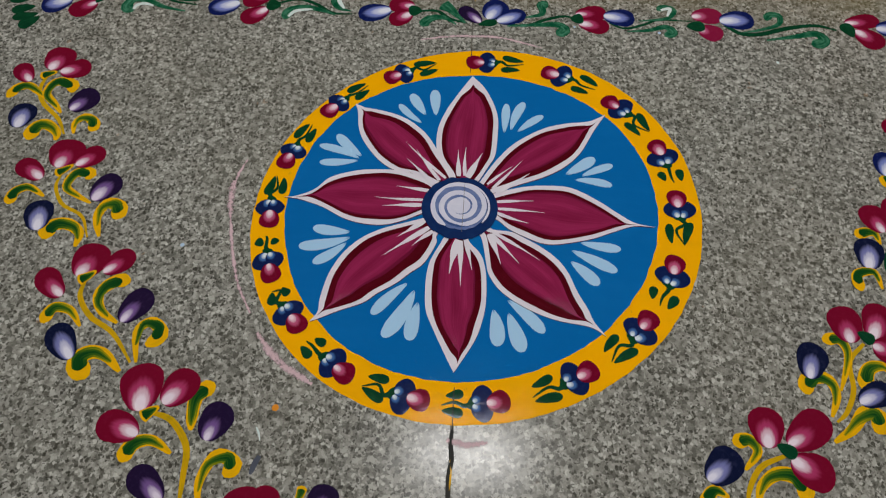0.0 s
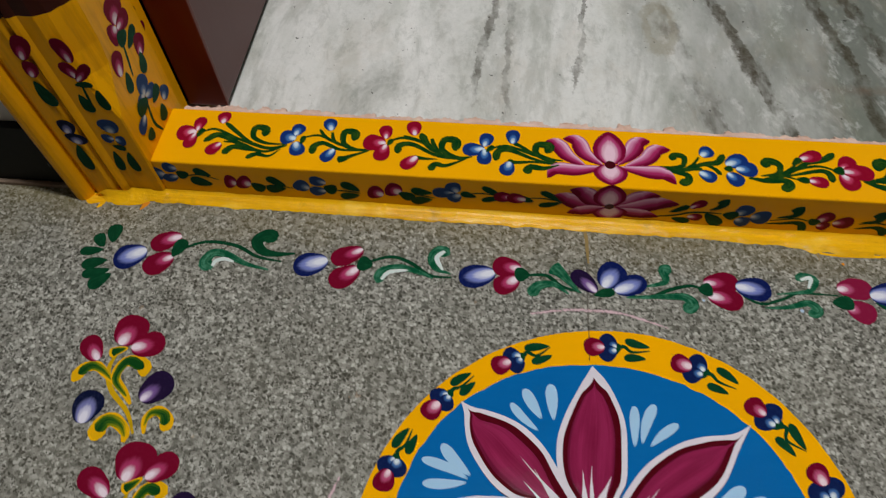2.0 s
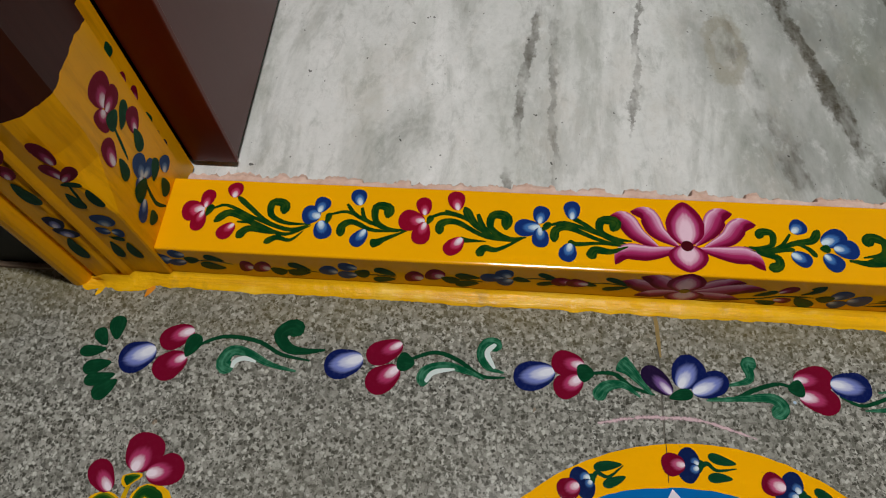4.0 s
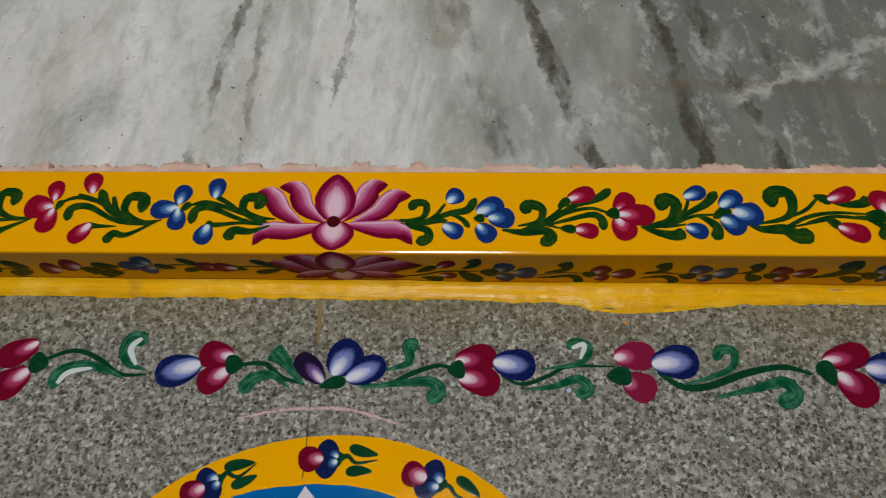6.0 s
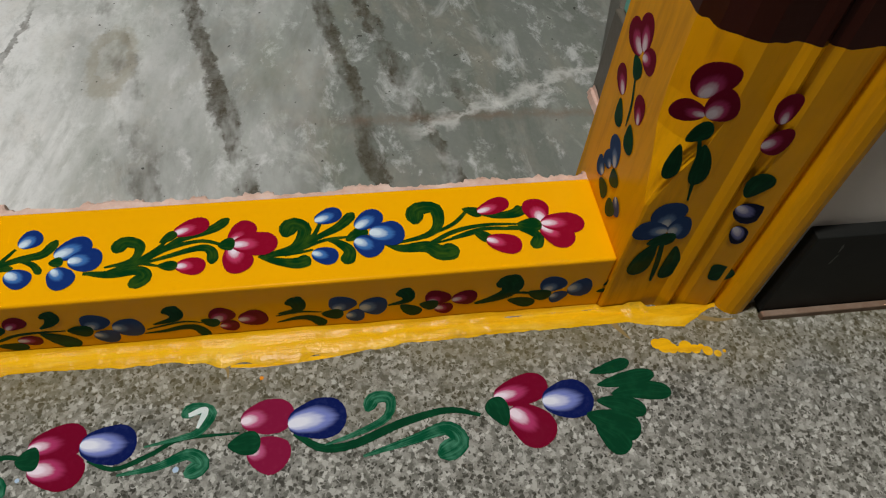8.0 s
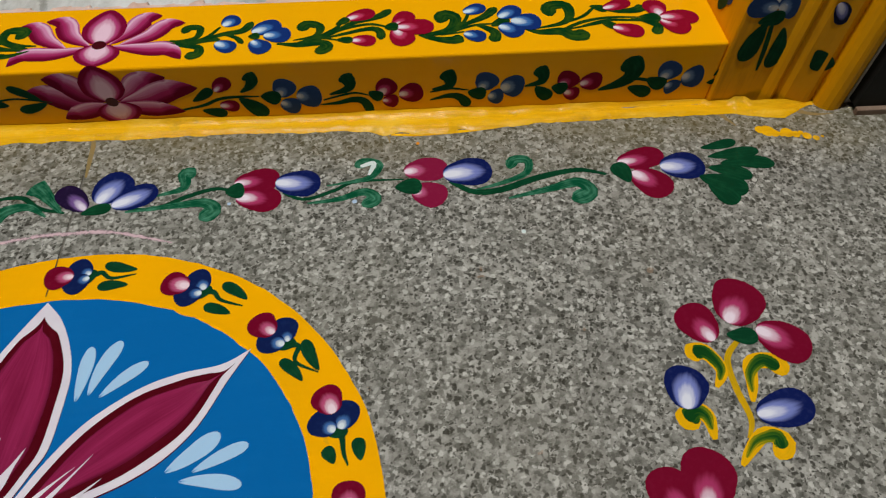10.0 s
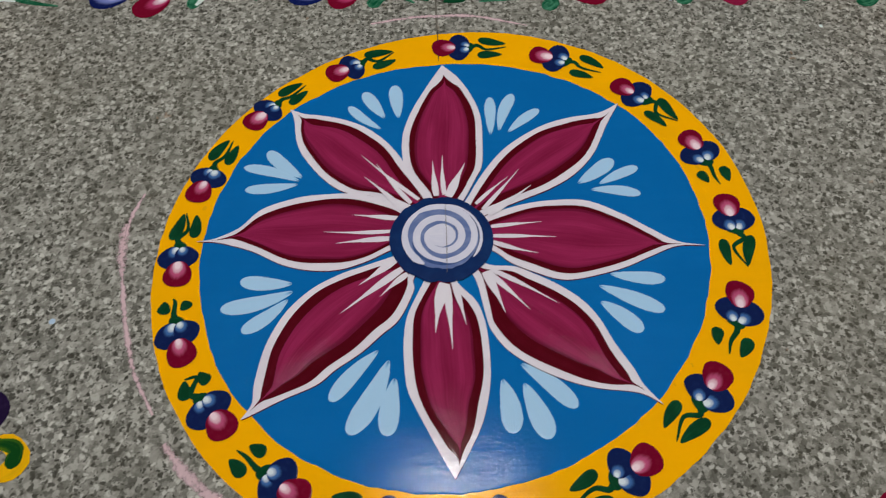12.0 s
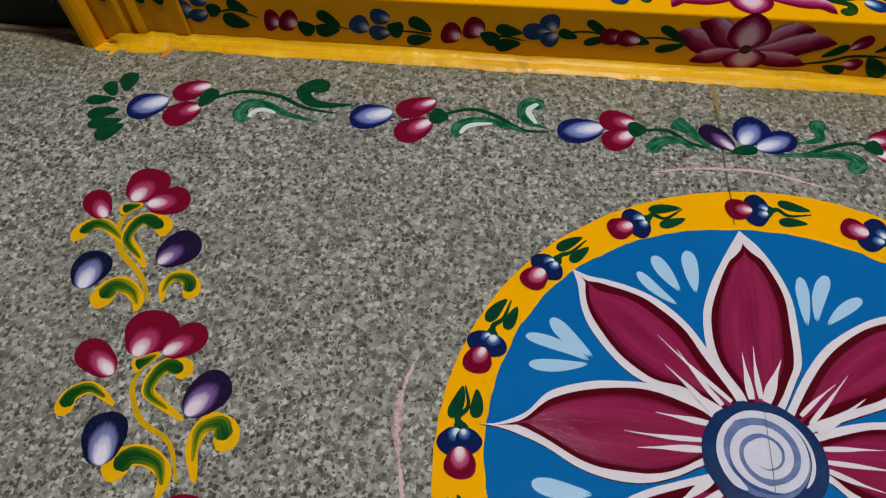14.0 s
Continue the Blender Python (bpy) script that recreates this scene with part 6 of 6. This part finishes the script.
petal(g, "dleaf", -537.1, 175.6, -533.5, 142.9, 16.9)
petal(g, "navy", -541, 103.8, -535.3, 124, 17.3)
petal(g, "navy", -537.7, 88.6, -533.4, 104.4, 21.5)
petal(g, "dleaf", -538.6, 86.8, -542.3, 45.9, 15.1)
g = motif("painted_flower", "small red and navy petals painted on the jamb rebate", "painted flower", "xb", 449.7, 155.9)
petal(g, "red", 449.7, 155.9, 453.8, 168.2, 11.5)
petal(g, "red", 449.1, 132.7, 458, 146.4, 12.9)
petal(g, "dleaf", 447.5, 136.1, 443.1, 122.7, 10.4)
petal(g, "dleaf", 453.1, 115.2, 447.7, 100.4, 14.8)
petal(g, "navy", 445.3, 77.1, 448.2, 91.1, 10.7)
petal(g, "navy", 443.6, 60.7, 452.5, 73.8, 12.9)
petal(g, "dleaf", 446.9, 60.1, 440.6, 45.6, 8.3)
petal(g, "dleaf", 443.3, 41.8, 445.1, 28.9, 9)
petal(g, "dleaf", 459.2, 199.2, 453.8, 187, 14.3)
g = motif("painted_sprig", "two red buds with green leaves painted on sill front", "painted flower", "yf", 75.9, 15.3)
stroke(g, "dleaf", 3.1, "t", (75.9, 15.3), (94.8, 19.5), (108.3, 25.4), (124.1, 27.1), (141.2, 26.5))
petal(g, "red", 106.7, 33.5, 120.9, 45, 13.6)
petal(g, "red", 107.4, 18.1, 123.2, 16.2, 12.9)
petal(g, "dleaf", 86.9, 24.1, 104.7, 36.8, 9.4)
petal(g, "dleaf", 91.9, 14.2, 111.8, 10.3, 10.4)
stroke(g, "dleaf", 13.4, "c", (134.8, 50.3), (138.4, 44), (134.8, 37), (127.1, 31.7))
petal(g, "dleaf", 124.6, 25.7, 144.5, 5.7, 15.7)
g = motif("painted_sprig", "three slate-blue petals with green leaves painted on sill front", "painted flower", "yf", 193.2, 19.8)
stroke(g, "dleaf", 2.3, "t", (193.2, 19.8), (208.9, 24.3), (221.1, 26.2), (232.5, 22.8))
stroke(g, "dleaf", 14.1, "c", (211.5, 45.7), (216.1, 37.7), (213.6, 30.5), (198.9, 25.5))
stroke(g, "dleaf", 9.3, "c", (232.6, 2.5), (227.4, 16.2), (217.9, 19.1), (205.4, 16.3), (190.2, 15))
petal(g, "slate", 156.2, 26.3, 167.1, 42.8, 19.9)
petal(g, "slate", 171.6, 25.6, 192.4, 24.3, 23.8)
petal(g, "slate", 157.9, 19.4, 173.7, 13.3, 17.7)
petal(g, "dleaf", 142.4, 26.4, 158.4, 22.7, 15.6)
g = motif("painted_sprig", "three red petals with green leaves painted on sill front", "painted flower", "yf", 282.8, 23.7)
stroke(g, "dleaf", 2.3, "t", (282.8, 23.7), (299.2, 26.8), (315.3, 24.4))
stroke(g, "dleaf", 14.9, "c", (294.4, 45), (299.4, 36.9), (297.3, 29), (284.6, 26.6))
stroke(g, "dleaf", 10, "c", (316.4, 6.6), (308.9, 16.5), (298.7, 19.1), (282.5, 15.1))
petal(g, "red", 240.5, 22.8, 252.4, 37.6, 18.7)
petal(g, "red", 256.5, 22.9, 276.9, 26, 21.4)
petal(g, "red", 242.7, 17.2, 256, 15.2, 14.6)
petal(g, "dleaf", 231.6, 27.2, 242.9, 19.9, 11.8)
g = motif("painted_sprig", "three slate-blue petals with green leaves painted on sill front", "painted flower", "yf", 372.1, 45.4)
stroke(g, "dleaf", 14, "c", (372.1, 45.4), (377.6, 37.3), (376.1, 30.1), (363.1, 25.9))
petal(g, "dleaf", 372.4, 25.4, 387.3, 11.7, 13.5)
petal(g, "slate", 325.2, 24.5, 334.2, 41.1, 21.2)
petal(g, "slate", 342.5, 25.3, 362.7, 26, 24.4)
petal(g, "slate", 332.6, 17.8, 345.9, 16.3, 17.2)
petal(g, "dleaf", 314.9, 22.7, 330.7, 20.1, 14.4)
g = motif("painted_sprig", "three red petals with green leaves painted on sill front", "painted flower", "yf", 446.3, 51.2)
stroke(g, "dleaf", 21.1, "c", (446.3, 51.2), (454.4, 39.8), (452.2, 30.5), (441.9, 23.6), (428.1, 18.8))
stroke(g, "dleaf", 3.3, "t", (449.3, 30.4), (464.1, 28.6), (477, 24.7))
petal(g, "dleaf", 453.4, 20.4, 474.7, 11.3, 13.3)
petal(g, "red", 393.3, 24.7, 404.6, 38.2, 21.6)
petal(g, "red", 410.6, 26.2, 429.4, 28.8, 19.8)
petal(g, "red", 398.3, 18.7, 411.8, 14.6, 14.7)
petal(g, "dleaf", 386.4, 24.5, 400.1, 20.5, 13.9)
g = motif("painted_sprig", "three slate-blue petals with green leaves painted on sill front", "painted flower", "yf", 481.8, 27.5)
petal(g, "slate", 481.8, 27.5, 491, 44.7, 22.4)
petal(g, "slate", 498.7, 30.3, 517.8, 30.4, 24.7)
petal(g, "slate", 486.5, 21.6, 497.7, 15.7, 17)
petal(g, "dleaf", 468.7, 29.5, 486.6, 20.9, 14.9)
g = motif("painted_leaves", "small green leaves painted at end of sill front", "painted leaves", "yf", 524.7, 21.2)
stroke(g, "dleaf", 1.1, "t", (524.7, 21.2), (530.2, 24.6), (536.1, 26.8))
petal(g, "dleaf", 526.5, 29.3, 538.9, 42, 7.8)
petal(g, "dleaf", 534.9, 27.5, 552.5, 25.9, 9)
petal(g, "dleaf", 531.3, 20.8, 542.3, 12.3, 8.2)
petal(g, "dleaf", 523, 21.9, 531.1, 23.3, 6.1)
g = motif("painted_sprig", "three slate-blue petals with green leaves painted on sill front", "painted flower", "yf", -441.5, 34.8)
stroke(g, "dleaf", 2.2, "t", (-441.5, 34.8), (-427, 37.8), (-406.5, 31.4))
petal(g, "slate", -449.6, 47.1, -465.4, 48.9, 17.5)
petal(g, "slate", -466.2, 35, -485.5, 35.7, 23.8)
petal(g, "slate", -453, 33.7, -471.3, 26.9, 14)
petal(g, "dleaf", -452.5, 40.4, -442.1, 32.2, 16.9)
petal(g, "dleaf", -413.5, 37.4, -431.2, 46.4, 12.9)
petal(g, "dleaf", -415.7, 22.8, -439.2, 30, 17.2)
g = motif("painted_sprig", "two red petals with green leaves painted on sill front", "painted flower", "yf", -357.3, 24.2)
stroke(g, "dleaf", 2.2, "t", (-357.3, 24.2), (-343.1, 27.3), (-323, 24.1))
petal(g, "red", -387.9, 25.5, -400.8, 30.2, 25.4)
petal(g, "red", -371.5, 25.4, -385, 33.4, 26.7)
petal(g, "dleaf", -369.2, 29, -357.3, 17.2, 17.3)
petal(g, "dleaf", -330.9, 27.6, -350, 40.9, 13.1)
petal(g, "dleaf", -332, 23.2, -354.4, 19.2, 14.3)
g = motif("painted_sprig", "three slate-blue petals with green leaves painted on sill front", "painted flower", "yf", -275.4, 25.3)
stroke(g, "dleaf", 2.3, "t", (-275.4, 25.3), (-262.3, 24.9), (-247.5, 22.9))
petal(g, "slate", -304.8, 25.9, -320.2, 34.6, 21.9)
petal(g, "slate", -284.7, 37.1, -302.7, 39.6, 17.3)
petal(g, "slate", -286.4, 23.4, -304.9, 19.8, 16.8)
petal(g, "dleaf", -287.6, 31, -274.1, 24.6, 19.3)
petal(g, "dleaf", -248.3, 26.3, -268.2, 37.9, 14.2)
petal(g, "dleaf", -249.1, 19.2, -271.1, 14.3, 12.8)
g = motif("painted_sprig", "two red petals with green leaves painted on sill front", "painted flower", "yf", -191.2, 25)
stroke(g, "dleaf", 2.3, "t", (-191.2, 25), (-181.9, 26), (-165.2, 22.4))
petal(g, "red", -222.5, 21.9, -239, 28.9, 24.9)
petal(g, "red", -202.6, 27.4, -219, 36, 25.3)
petal(g, "dleaf", -204.8, 28, -188.9, 18.3, 16.1)
petal(g, "dleaf", -167.7, 30.9, -191.1, 35.3, 12.7)
petal(g, "dleaf", -168.6, 19.4, -191.3, 13.5, 14.6)
g = motif("paint_drip", "bright yellow paint spilled round the jamb foot", "paint drip", "z0", -413.8, 342.3)
stroke(g, "oldyellow", 13, "f", (-568, 321), (-550, 325), (-528, 329), (-486, 331))
stroke(g, "oldyellow", 10, "c", (-538, 336), (-545, 327), (-549, 316), (-552, 312))
stroke(g, "yellow", 8, "c", (-484, 336), (-490, 329), (-505, 327), (-524, 325))
dot(g, "oldyellow", -560, 324, 13)
g = motif("paint_drip", "orange drop of paint below the sill foot", "paint drip", "z0", -498, 319)
stroke(g, "orange", 9, "c", (-496, 326), (-498, 319), (-501, 313))
g = motif("paint_smear", "tan smears of thinned paint at the jamb foot", "paint smear", "z0", 560, 318)
stroke(g, "smear", 6, "c", (536, 326), (541, 316), (547, 307))
stroke(g, "yellow", 4, "c", (552, 325), (562, 320), (580, 316))
stroke(g, "smear", 5, "c", (606, 322), (622, 317), (638, 317))
g = motif("paint_drip", "yellow paint dabs on granite near the jamb", "paint drip", "z0", 561.3, 296.7)
for u, v, w in ((566, 301, 9), (572, 299, 13), (577, 296, 9), (583, 294.5, 6), (588, 296, 11), (595, 293.5, 8), (600, 295, 5), (604, 291, 8), (611, 288, 6), (617, 289.5, 3)):
    dot(g, "oldyellow", u, v, w)
g = motif("paint_smear", "yellow brush streaks on granite below the sill", "paint smear", "z0", 247.9, 314.7)
stroke(g, "oldyellow", 3.6, "t", (247.9, 314.7), (268.6, 313.2), (291.8, 314.1), (320, 316), (351, 319.6))
stroke(g, "smear", 3.2, "c", (243.7, 315.3), (246.1, 311), (246.7, 304.7))
